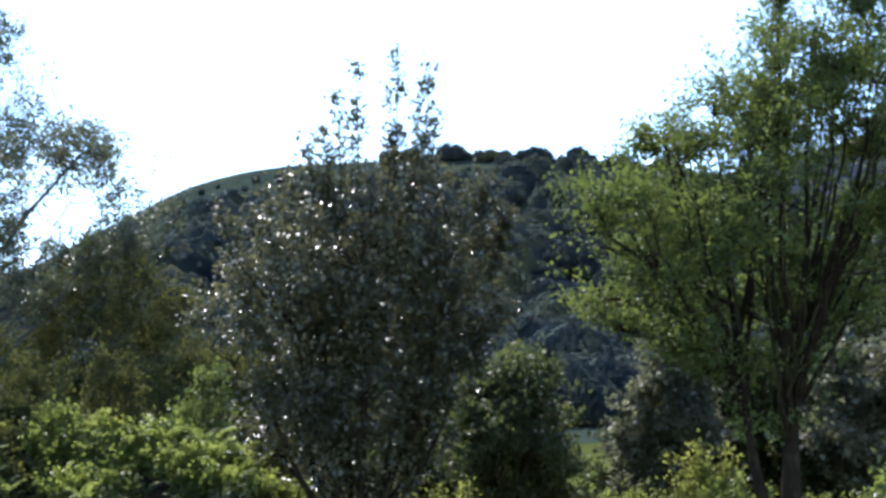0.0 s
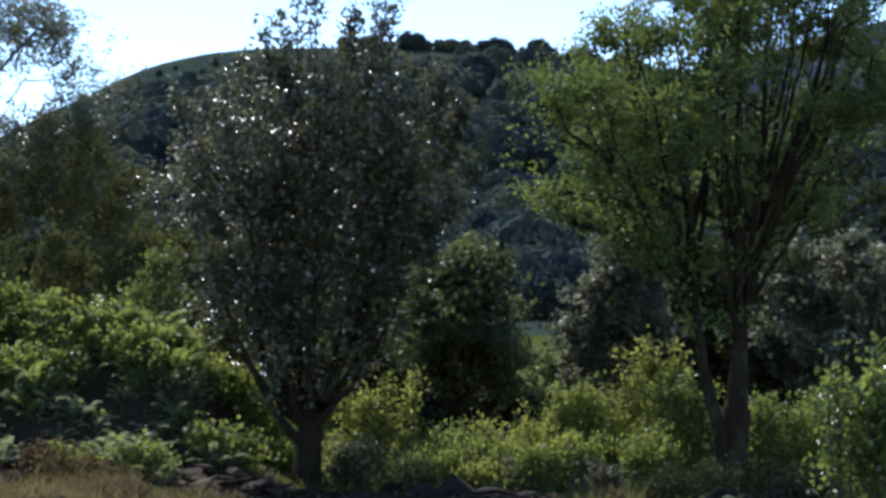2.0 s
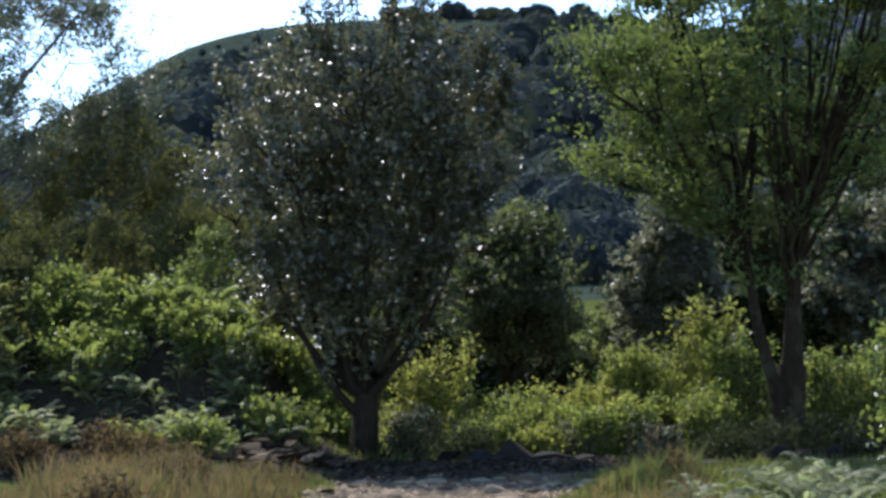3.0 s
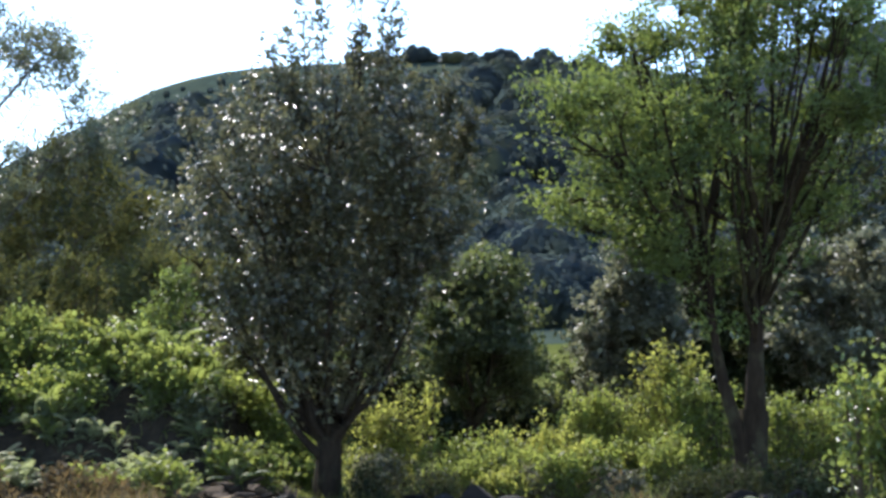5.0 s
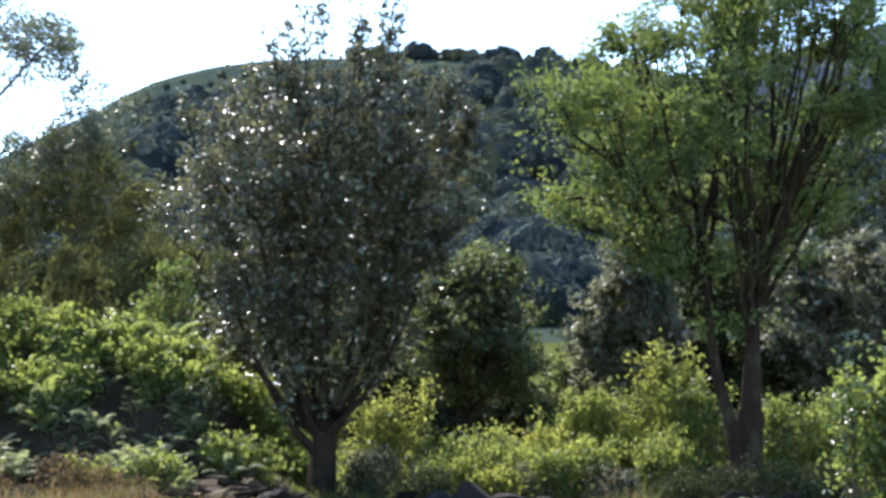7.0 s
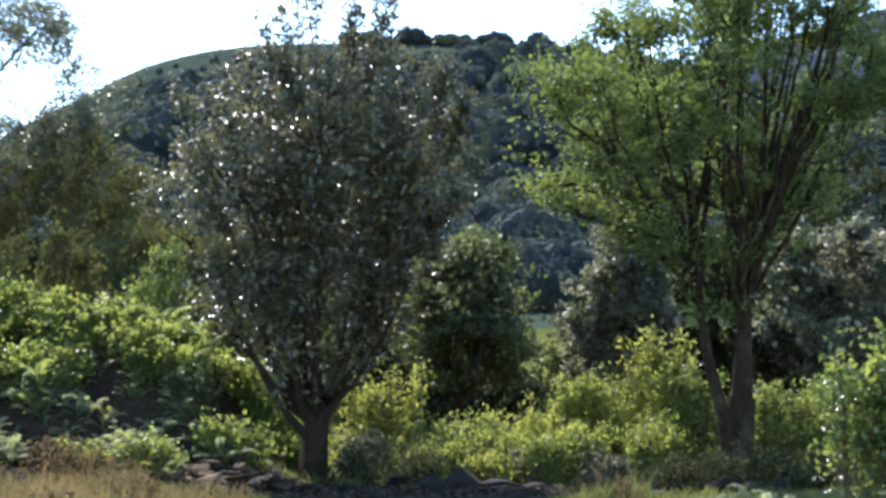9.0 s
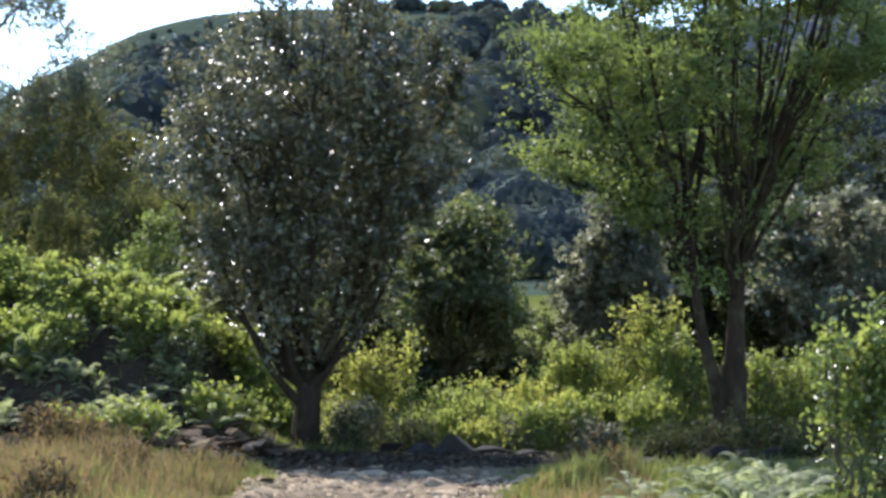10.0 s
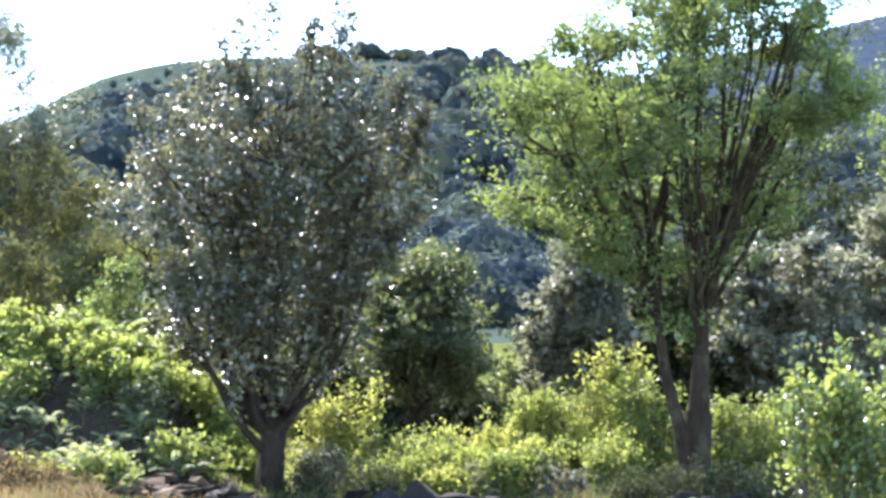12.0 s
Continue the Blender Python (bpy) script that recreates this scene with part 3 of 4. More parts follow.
make_tree("holly_tree", "dark glossy-leaved holly tree with upright shoots beside the path", "tree", (-2.31, 21.8, gz(-2.31, 21.8)), (-2.27, 21.8, 0.66), 0.15,
          HOLLY, 21.8, HOLLY_LEAF, HOLLY_BARK, 17, 180, 2200, 15, (0.068, 0.042), 0.68, 11, 0.5, 0.26, 0.9, limb_r=0.34, sprays=300, spray=0.11, flat=1.8, fill=1.1, start=0.3, hollow=(-2.3, 0.42, 2.2), level=0.8, jitter=0.4, outward=0.45,
          shoots=[(-2.50, 4.9, 5.78), (-2.27, 4.9, 6.08), (-1.78, 4.9, 6.29), (-1.41, 4.9, 6.14), (-2.66, 4.8, 5.43), (-2.86, 4.7, 5.39), (-1.86, 4.9, 5.62), (-1.35, 4.8, 5.46),
                  (-1.54, 4.8, 5.68), (-3.95, 4.1, 4.62), (-3.45, 4.4, 4.8), (-0.72, 4.2, 4.85), (-0.5, 3.9, 4.5), (-3.1, 4.5, 4.95)],
          lean=[([(-2.36, 21.75, 0.48), (-2.5, 21.7, 0.62), (-2.75, 21.65, 0.95), (-3.0, 21.6, 1.5), (-3.4, 21.6, 2.4)], 0.06, 0.015)])

ROWAN = [(1.85, 1.95, 2.9), (2.1, 1.8, 3.0), (2.45, 1.4, 3.2), (2.7, 1.0, 3.45), (2.95, 0.5, 3.7), (3.2, 0.0, 3.95), (3.5, -0.3, 4.25), (3.96, -0.15, 4.5), (4.28, -0.2, 4.6), (4.61, -0.12, 4.7),
         (4.9, 0.25, 4.8), (5.05, 0.85, 4.8), (5.26, 1.1, 4.8), (5.59, 1.25, 4.6), (5.92, 1.4, 4.5), (6.4, 1.85, 4.4), (6.75, 2.44, 4.1), (7.2, 2.8, 3.6)]
make_tree("rowan_tree", "green broadleaved tree with a fan of bare upright limbs", "tree", (2.49, 21.8, gz(2.49, 21.8)), (2.54, 21.8, 0.9), 0.18,
          ROWAN, 21.8, ROWAN_LEAF, ROWAN_BARK, 52, 170, 3900, 18, (0.057, 0.031), 0.85, 5, 0.34, 0.32, 0.4, reach=0.95, limb_r=0.16, sprays=210, spray=0.19, flat=0.55, fill=1.2, hollow=(2.95, 1.05, 4.9),
          lean=[([(2.44, 21.75, 0.1), (2.39, 21.74, 0.5), (2.31, 21.74, 0.8), (2.22, 21.74, 1.12), (2.16, 21.74, 1.42), (2.12, 21.74, 1.75), (2.06, 21.75, 2.1), (1.95, 21.75, 2.5)], 0.1, 0.03),
                ([(2.54, 21.8, 0.5), (2.56, 21.8, 1.0), (2.58, 21.8, 1.55), (2.63, 21.82, 2.1), (2.74, 21.8, 3.0)], 0.15, 0.03)],
          heads=[(2.15, 21.74, 1.55), (2.08, 21.75, 2.0), (1.96, 21.75, 2.45), (2.59, 21.8, 1.6), (2.62, 21.82, 2.0), (2.68, 21.82, 2.5), (2.73, 21.8, 2.9)])

make_tree("small_oak", "small dark round-headed tree behind the shrubs", "tree", (-0.78, 26, gz(-0.78, 26)), (-0.75, 26, 0.75), 0.09,
          [(1.02, -1.1, 0.15), (1.12, -1.5, 0.34), (1.4, -1.8, 0.44), (2.05, -1.9, 0.42), (2.6, -1.6, 0.14), (2.95, -1.2, -0.15), (3.1, -0.9, -0.4)], 26, OAK_LEAF, ROWAN_BARK,
          9, 70, 1150, 16, (0.085, 0.052), 0.9, 7, lobes=0.26, sprays=85, spray=0.15)
# sallows; the last two carry their shade in darkened leaves
for b, pr, yy, sd in (
        ((1.5, 27), [(0.3, 0.75, 2.4), (0.95, 0.58, 2.6), (1.7, 0.53, 2.6), (2.45, 0.7, 2.5), (3.15, 1.1, 2.1)], 27, 21),
        ((4.6, 27), [(1.0, 3.6, 6.0), (2.0, 3.2, 6.0), (2.75, 3.4, 5.8), (3.2, 3.78, 5.3)], 27, 22),
        ((6.4, 27.5), [(0.6, 5.4, 7.8), (1.6, 5.3, 8.0), (2.4, 5.2, 7.9), (3.3, 5.3, 7.6), (3.85, 5.5, 7.0)], 27.5, 23),
        ((3.0, 28.2), [(0.6, 2.0, 4.3), (1.8, 1.8, 4.5), (2.6, 2.0, 4.3), (3.1, 2.4, 4.0)], 28.2, 24),
        ((2.1, 28.8), [(0.2, 0.9, 3.3), (1.5, 0.8, 3.4), (2.4, 1.0, 3.2), (2.9, 1.4, 2.8)], 28.8, 28)):
    make_tree("sallow_bush", "sallow bush with deep shade put into its dark leaves" if sd in (24, 28) else "grey-green sallow bush with dull felted leaves", "bush", (*b, gz(*b)), (*b, 0.5), 0.07, pr, yy, DEEP_SHADE_LEAF if sd in (24, 28) else GREY_LEAF, STEM_BARK, 7, 50, 900, 16,
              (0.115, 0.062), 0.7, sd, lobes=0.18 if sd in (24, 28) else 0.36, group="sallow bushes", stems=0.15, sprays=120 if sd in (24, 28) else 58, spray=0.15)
# shade-darkened scrub oaks; the low one stands in for shade under the small oak
for b, pr, yy, sd in (
        ((4.9, 31.5), [(0.5, 2.4, 7.4), (2.0, 2.2, 7.7), (3.2, 2.5, 7.5), (4.3, 3.1, 7.1), (5.0, 4.0, 6.2)], 31.5, 25),
        ((1.9, 33), [(0.3, 0.6, 3.0), (1.2, 0.5, 3.2), (1.9, 0.7, 2.9), (2.3, 1.1, 2.2)], 33, 26),
        ((-0.4, 31), [(0.1, -2.0, 0.7), (0.4, -2.1, 0.85), (0.75, -1.8, 0.7), (0.95, -1.0, 0.3)], 31, 29),
        ((-2.6, 31), [(0.3, -4.4, -0.9), (1.2, -4.6, -0.8), (2.0, -4.2, -1.2), (2.5, -3.4, -1.9)], 31, 27)):
    make_tree("scrub_oak", "scrub oak behind the clearing, its shade put into dark leaves", "tree", (*b, gz(*b)), (*b, 0.8), 0.10, pr, yy, DEEP_SHADE_LEAF, ROWAN_BARK, 8, 60, 800, 15,
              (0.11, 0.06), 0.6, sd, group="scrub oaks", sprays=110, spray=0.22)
make_tree("ash_tree", "leafy bright green tree at the wood's edge", "tree", (7.6, 30, gz(7.6, 30)), (7.6, 30, 1.4), 0.15,
          [(1.2, 6.7, 8.6), (2.5, 6.3, 9.1), (3.4, 6.1, 9.3), (4.5, 6.1, 9.3), (5.3, 6.0, 9.0), (5.9, 6.7, 8.4)], 30, ROWAN_LEAF, ROWAN_BARK, 9, 80, 1400, 17, (0.095, 0.055), 0.8, 31,
          sprays=150, spray=0.22)
K = 1.32
BIRCH = [(1.6 + (z - 1.6) * K, l * K, r * K) for z, l, r in ((3.3, -9.4, -7.2), (3.85, -10.0, -6.1), (4.6, -10.0, -5.15), (5.37, -10.0, -4.98), (6.0, -9.8, -5.3), (6.25, -9.6, -6.2),
                                                              (6.6, -9.6, -6.7), (7.0, -9.4, -6.5), (7.6, -9.0, -7.0))]
make_tree("birch_tree", "leaning silver birch with thin airy foliage", "tree", (-11.1, 33, gz(-11.1, 33)), (-11.0, 33, 2.6), 0.11,
          BIRCH, 33, BIRCH_LEAF, BIRCH_BARK, 12, 130, 1550, 24, (0.07, 0.045), 0.7, 41, 0.5, 0.2, 0.2,
          lean=[([(-10.95, 33, 2.4), (-10.3, 33, 4.0), (-9.5, 33, 5.7), (-8.3, 33, 7.0)], 0.08, 0.02)], hang=0.35, spread=0.07, sprays=100, spray=0.22, flat=0.8, limb_r=0.4)
for b, pr, yy, sd in (
        ((-8.1, 34), [(1.0, -10.1, -5.8), (2.6, -9.95, -6.0), (3.8, -9.85, -6.2), (4.65, -9.5, -6.6), (5.25, -9.0, -7.1), (5.6, -8.4, -7.8)], 34, 51),
        ((-11.6, 36.5), [(1.0, -13.2, -9.6), (2.8, -13.0, -9.6), (3.6, -12.6, -9.9), (4.3, -11.9, -10.7)], 36.5, 52),
        ((-5.6, 31), [(0.8, -7.2, -4.2), (1.8, -7.3, -4.0), (2.6, -6.9, -4.2), (3.2, -6.2, -4.9)], 31, 53),
        ((-9.2, 29), [(0.8, -10.8, -7.6), (1.8, -10.8, -7.4), (2.6, -10.4, -7.8), (3.1, -9.6, -8.5)], 29, 54)):
    make_tree("willow", "dense olive-green dome-shaped willow", "tree", (*b, gz(*b)), (*b, 1.4), 0.12, pr, yy, OLIVE_LEAF, STEM_BARK, 8, 60, 1900, 18, (0.10, 0.045), 0.7, sd,
              group="willows", hang=0.3, spread=0.09, sprays=170, spray=0.24, flat=0.8)


def shrub(name, label, category, group, x, y, w, h, leaf_mat, leaf, seed, density=1.0, tips=5, thick=0.55):
    """A many-stemmed bush, broad and uneven, with a few shoots standing out of its top."""
    r = np.random.default_rng(seed)
    z0 = gz(x, y)
    sh = [(x + w * r.uniform(-0.42, 0.42), z0 + h * 0.6, z0 + h * r.uniform(0.85, 1.12)) for _ in range(tips)]
    j = r.uniform(-0.08, 0.08, 8) * w
    return make_tree(name, label, category, (x, y, z0), (x, y, z0 + 0.2), 0.03,
                     [(z0 + 0.02, x - w * 0.5 + j[0], x + w * 0.5 + j[1]), (z0 + h * 0.35, x - w * 0.56 + j[2], x + w * 0.56 + j[3]), (z0 + h * 0.65, x - w * 0.48 + j[4], x + w * 0.48 + j[5]),
                      (z0 + h * 0.85, x - w * 0.3 + j[6], x + w * 0.3 + j[7]), (z0 + h * 0.95, x - w * 0.14, x + w * 0.14)],
                     y, leaf_mat, STEM_BARK, 6, 24, int(density * 105 * w * (h + 0.3)), 12, leaf, thick, seed, 0.5, 0.28, 0.7, stems=0.12, group=group,
                     sprays=int(20 * w * (h + 0.3)) + 7, spray=0.10, flat=1.0, shoots=sh)


# yellow-green shrubs beyond the path
for i, (x, y, w, h) in enumerate(((-1.58, 23.0, 1.1, 1.25), (-0.75, 22.7, 1.2, 0.66), (0.07, 23.0, 1.4, 0.8), (0.92, 23.1, 1.3, 1.25), (1.66, 23.3, 1.0, 1.75), (2.05, 22.8, 1.0, 1.25),
                                  (3.3, 22.9, 1.2, 1.05), (-0.2, 22.3, 1.1, 0.55), (0.7, 22.3, 1.1, 0.62), (1.45, 22.4, 1.0, 0.72), (4.0, 23.3, 1.2, 1.15), (2.9, 23.2, 0.9, 1.0),
                                  (0.6, 24.0, 1.0, 0.95), (4.7, 22.6, 1.2, 1.2), (-1.75, 22.4, 0.6, 0.5),
                                  (-0.9, 22.0, 0.7, 0.4), (-0.3, 21.75, 0.6, 0.3), (0.35, 21.8, 0.5, 0.5), (1.0, 21.7, 0.6, 0.28), (1.6, 21.9, 0.6, 0.6), (0.1, 22.0, 0.45, 0.3), (0.75, 22.0, 0.5, 0.62))):
    shrub("shrub", "yellow-green leafy shrub growing beside the path", "shrub", "shrubs beyond the path", x, y, w, h, GREY_LEAF if i in (14, 20, 18) else BRIGHT_LEAF if i in (6, 10) else OAK_LEAF if i == 11 else (LIME_LEAF, SOFT_LEAF, LIME_LEAF, BRIGHT_LEAF)[i * 7 % 4], (0.06, 0.024), 60 + i, 1.6, 15)

# brown dying bracken in the tall grass
BROWN_LEAF = leaf_material("brown_leaf", [(0, (0.05, 0.034, 0.016)), (0.6, (0.09, 0.062, 0.028)), (1, (0.13, 0.10, 0.04))], (0.22, 0.145, 0.055), 0.3, 0.7, 0.15, 3)
for i, (x, y, w, h) in enumerate(((-3.35, 16.6, 0.6, 0.3), (-4.5, 19.6, 0.8, 0.36), (-4.1, 19.3, 0.5, 0.24), (-3.5, 14.4, 0.5, 0.3), (0.8, 17.4, 0.5, 0.22), (-5.75, 19.6, 0.6, 0.3), (-5.0, 20.2, 0.4, 0.22))):
    shrub("dead_bracken", "brown dying bracken clump in dry grass", "bracken", "dying bracken", x, y, w, h, BROWN_LEAF, (0.07, 0.025), 170 + i, 1.6, 5)
# dark low growth round the foot of the rowan, its leaves shade-darkened too
for i, (x, y, w, h) in enumerate(((2.0, 21.2, 0.8, 0.3), (2.35, 20.9, 0.7, 0.38), (2.85, 21.0, 0.9, 0.4), (3.3, 21.3, 0.7, 0.32), (1.6, 20.9, 0.6, 0.22), (-1.7, 21.5, 0.8, 0.35), (-1.1, 21.4, 0.7, 0.28))):
    shrub("heather", "dark low heather clump at a tree's foot", "heather", "low heather", x, y, w, h, DEEP_SHADE_LEAF, (0.05, 0.025), 150 + i, 1.9, 3)

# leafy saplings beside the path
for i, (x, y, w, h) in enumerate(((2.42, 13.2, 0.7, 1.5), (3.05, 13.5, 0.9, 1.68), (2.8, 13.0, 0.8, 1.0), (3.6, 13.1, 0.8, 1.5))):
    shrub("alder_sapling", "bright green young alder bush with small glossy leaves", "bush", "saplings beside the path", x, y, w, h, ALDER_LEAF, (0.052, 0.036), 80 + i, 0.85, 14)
# small bright bushes behind the bank
for i, (x, y, w, h) in enumerate(((-4.8, 26, 1.0, 0.95), (-6.0, 25.5, 1.0, 1.3), (-3.7, 26.5, 1.4, 1.2), (-7.3, 25.8, 1.3, 1.2), (-2.9, 25.0, 1.2, 1.0))):
    shrub("bush", "soft light-green bush behind the bracken bank", "bush", "bushes behind the bank", x, y, w, h, OLIVE_LEAF if i else ROWAN_LEAF, (0.075, 0.036), 90 + i, 1.2)
# added bushes that stand in for the sunlit field beyond the gap
for i, (x, y, w, h) in enumerate(((1.9, 40, 1.6, 0.9), (0.8, 41, 1.4, 0.7), (2.9, 42, 1.5, 0.7))):
    shrub("bush", "light-green bush added for the sunlit field behind the clearing", "bush", "bushes in the gap", x, y, w, h, LIME_LEAF, (0.12, 0.06), 110 + i, 0.8)
# brambles over the bank
FOOT_FERNS = []
rng_b = np.random.default_rng(77)
for i, (x, y, w, h) in enumerate(((-4.65, 20.3, 0.5, 0.22), (-3.85, 20.3, 0.45, 0.2), (-3.35, 21.1, 0.5, 0.3), (-4.35, 20.0, 0.45, 0.2), (-2.95, 21.3, 0.45, 0.32))):
    shrub("bramble", "low leafy bramble at the foot of the bank", "bramble", "low brambles", x, y, w, h, (SOFT_LEAF, BRIGHT_LEAF)[i % 2], (0.07, 0.045), 400 + i, 1.0, 4)
for i, (x, y) in enumerate(((-4.2, 20.35), (-3.7, 20.6), (-4.62, 20.85), (-3.2, 20.9), (-3.9, 20.75), (-3.75, 21.0), (-4.75, 21.15), (-4.0, 21.3), (-3.3, 21.3))):
    FOOT_FERNS.append((x, y, 0.5))
BANK_X, BANK_Z = [-7.5, -6.4, -5.5, -5.0, -4.1, -3.65, -3.2, -3.0, -2.7], [2.5, 2.27, 2.13, 2.0, 1.76, 1.45, 1.26, 1.0, 0.8]
for row, (yr, n_row) in enumerate(((22.9, 14), (22.5, 13), (22.1, 13), (21.75, 12), (21.4, 11))):
    for i in range(n_row):
        x, y = -7.3 + 4.5 * (i + rng_b.uniform(-0.4, 0.4)) / (n_row - 1), yr + rng_b.uniform(-0.2, 0.2)
        h = float(np.interp(x, BANK_X, BANK_Z)) - rng_b.uniform(0.0, 0.14) - gz(x, y) if row == 0 else rng_b.uniform(0.17, 0.34)
        if h < 0.16 or row and any(abs(x - hx_) < hr_ * 0.9 and -0.55 < y - hy_ < 0.12 for hx_, hy_, hr_ in SHADE_PITS) or x > -3.4 and y < 21.2 or row and shuts_mouth(x, y, h, 0.5):
            continue
        k = rng_b.random() + 0.06 * row
        shrub("bramble", "yellow-green bramble along the top of the bank" if row == 0 else "green bramble mound on the bank", "bramble", "brambles on the bank", x, y,
              rng_b.uniform(0.45, 0.8), h, LIME_LEAF if k < 0.07 else SOFT_LEAF if k < 0.28 else OLIVE_LEAF if x < -6.1 and i % 3 else BRIGHT_LEAF if k < 1.05 else OAK_LEAF, (0.06, 0.036), 200 + 20 * row + i, 1.5, 8)


# ---------------------------------------------------------------- ferns


def frond_mesh(seed, mat, length=0.85, pairs=18):
    rng = np.random.default_rng(seed)
    s = np.linspace(0, 1, 12)
    bend = rng.uniform(0.5, 0.8)
    line = np.stack([length * s * np.cos(bend * s), 0.02 * np.sin(s * 5 + seed), length * (0.75 * s - 0.62 * s ** 2)], 1)
    v, f = tubes(line[None], np.linspace(0.006, 0.0015, 12)[None], 4)
    t = np.repeat(np.linspace(0.22, 0.99, pairs), 2)
    side = np.tile([1.0, -1.0], pairs)
    pos = np.stack([np.interp(t, s, line[:, j]) for j in range(3)], 1)
    tan = unit(np.stack([np.interp(t, s, np.gradient(line[:, j])) for j in range(3)], 1))
    way = np.stack([np.zeros_like(t), side, np.zeros_like(t)], 1) + tan * 0.45 + np.array([0, 0, -0.18]) + rng.normal(0, 0.06, (len(t), 3))
    ln = length * 0.13 * np.sin(np.pi * np.clip(0.12 + 0.88 * (1 - t), 0, 1) ** 0.75) ** 0.8 * rng.uniform(0.85, 1.1, len(t)) + 0.015
    lv, lf = leaf_blades(pos, way, np.array([0, 0, 1.0]) + rng.normal(0, 0.15, way.shape), ln, ln * 0.2 + 0.006, 0.12, 0.25, True)
    return mesh_from("frond", np.concatenate([v, lv]), np.concatenate([f, lf + len(v)]), mat)


BRACKEN_LEAF = leaf_material("bracken_leaf", [(0, (0.07, 0.10, 0.018)), (0.7, (0.11, 0.14, 0.028)), (1, (0.18, 0.19, 0.05))], (0.34, 0.41, 0.065), 0.45, 0.55, 0.3, 2.5)
FRONDS = [frond_mesh(i, FERN_LEAF) for i in range(5)]
GREEN_FRONDS = [frond_mesh(20 + i, BRACKEN_LEAF) for i in range(5)]


def fern(x, y, size, n, rng, label, group, low=0.05, high=0.6, fronds=FRONDS):
    thing = tagged(new("fern"), label, "fern", group)
    thing.location = (x, y, gz(x, y) - 0.02)
    for i in range(n):
        ob = part("frond", fronds[int(rng.integers(5))], thing)
        a = 2 * math.pi * (i + rng.uniform(-0.3, 0.3)) / n
        ob.rotation_euler = (rng.normal(0, 0.15), -rng.uniform(low, high), a)
        k = size * rng.uniform(0.75, 1.15)
        ob.scale = (k, k, k)


rng_f = np.random.default_rng(5)
for i in range(32):
    fy_ = rng_f.uniform(12.0, 16.8)
    fern(fy_ * rng_f.uniform(0.064, 0.165), fy_, rng_f.uniform(0.42, 0.64), int(rng_f.integers(7, 11)), rng_f, "pale sunlit bracken fern beside the path", "ferns beside the path", 0.0, 0.75)
for x, y, k in FOOT_FERNS:
    if shuts_mouth(x, y, 0.15, 0.3):
        continue
    fern(x, y, k, 8, rng_f, "green bracken fern at the foot of the bank", "ferns on the bank", 0.15, 0.8)
for i in range(330):
    x, y = rng_f.uniform(-7.2, -2.9), rng_f.uniform(20.0, 22.2)
    if x > -3.6 and y < 21.1 or x < -4.8 and y < 20.3 or any(abs(x - hx_) < hr_ * 0.8 and -0.5 < y - hy_ < 0.2 for hx_, hy_, hr_ in SHADE_PITS):
        continue
    size = rng_f.uniform(0.3, 0.52)
    if shuts_mouth(x, y, 0.45 * size, size) and i % 8:
        continue
    fern(x, y, size, int(rng_f.integers(6, 9)), rng_f, "green bracken fern growing on the bank", "ferns on the bank", 0.25, 0.95, (FRONDS, GREEN_FRONDS)[i % 2])

for i in range(46):
    x, y = rng_f.uniform(-6.8, -4.1), rng_f.uniform(20.1, 21.3)
    if shuts_mouth(x, y, 0.2, 0.4) and i % 4:
        continue
    fern(x, y, rng_f.uniform(0.36, 0.55), 6, rng_f, "pale bracken fern in front of a dark hollow", "ferns on the bank", 0.2, 0.8)
for i in range(150):
    x, y = rng_f.uniform(-6.9, -2.8), rng_f.uniform(20.5, 22.4)
    size = rng_f.uniform(0.24, 0.38)
    if not shuts_mouth(x, y, 0.35 * size, 0.5 * size) and not (x > -3.6 and y < 21.0):
        fern(x, y, size, 6, rng_f, "small green fern between the bank's hollows", "ferns on the bank", 0.2, 0.8, (FRONDS, GREEN_FRONDS)[i % 2])
for i in range(110):
    x, y = rng_f.uniform(-7.3, -2.9), rng_f.uniform(21.2, 23.0)
    if any(abs(x - hx_) < hr_ * 0.9 and -0.3 < y - hy_ < 0.15 for hx_, hy_, hr_ in SHADE_PITS) or shuts_mouth(x, y, 0.5, 0.75):
        continue
    fern(x, y, rng_f.uniform(0.6, 0.82), int(rng_f.integers(4, 7)), rng_f, "tall yellow-green bracken rising among the brambles", "tall bracken on the bank", 0.55, 1.05, GREEN_FRONDS)

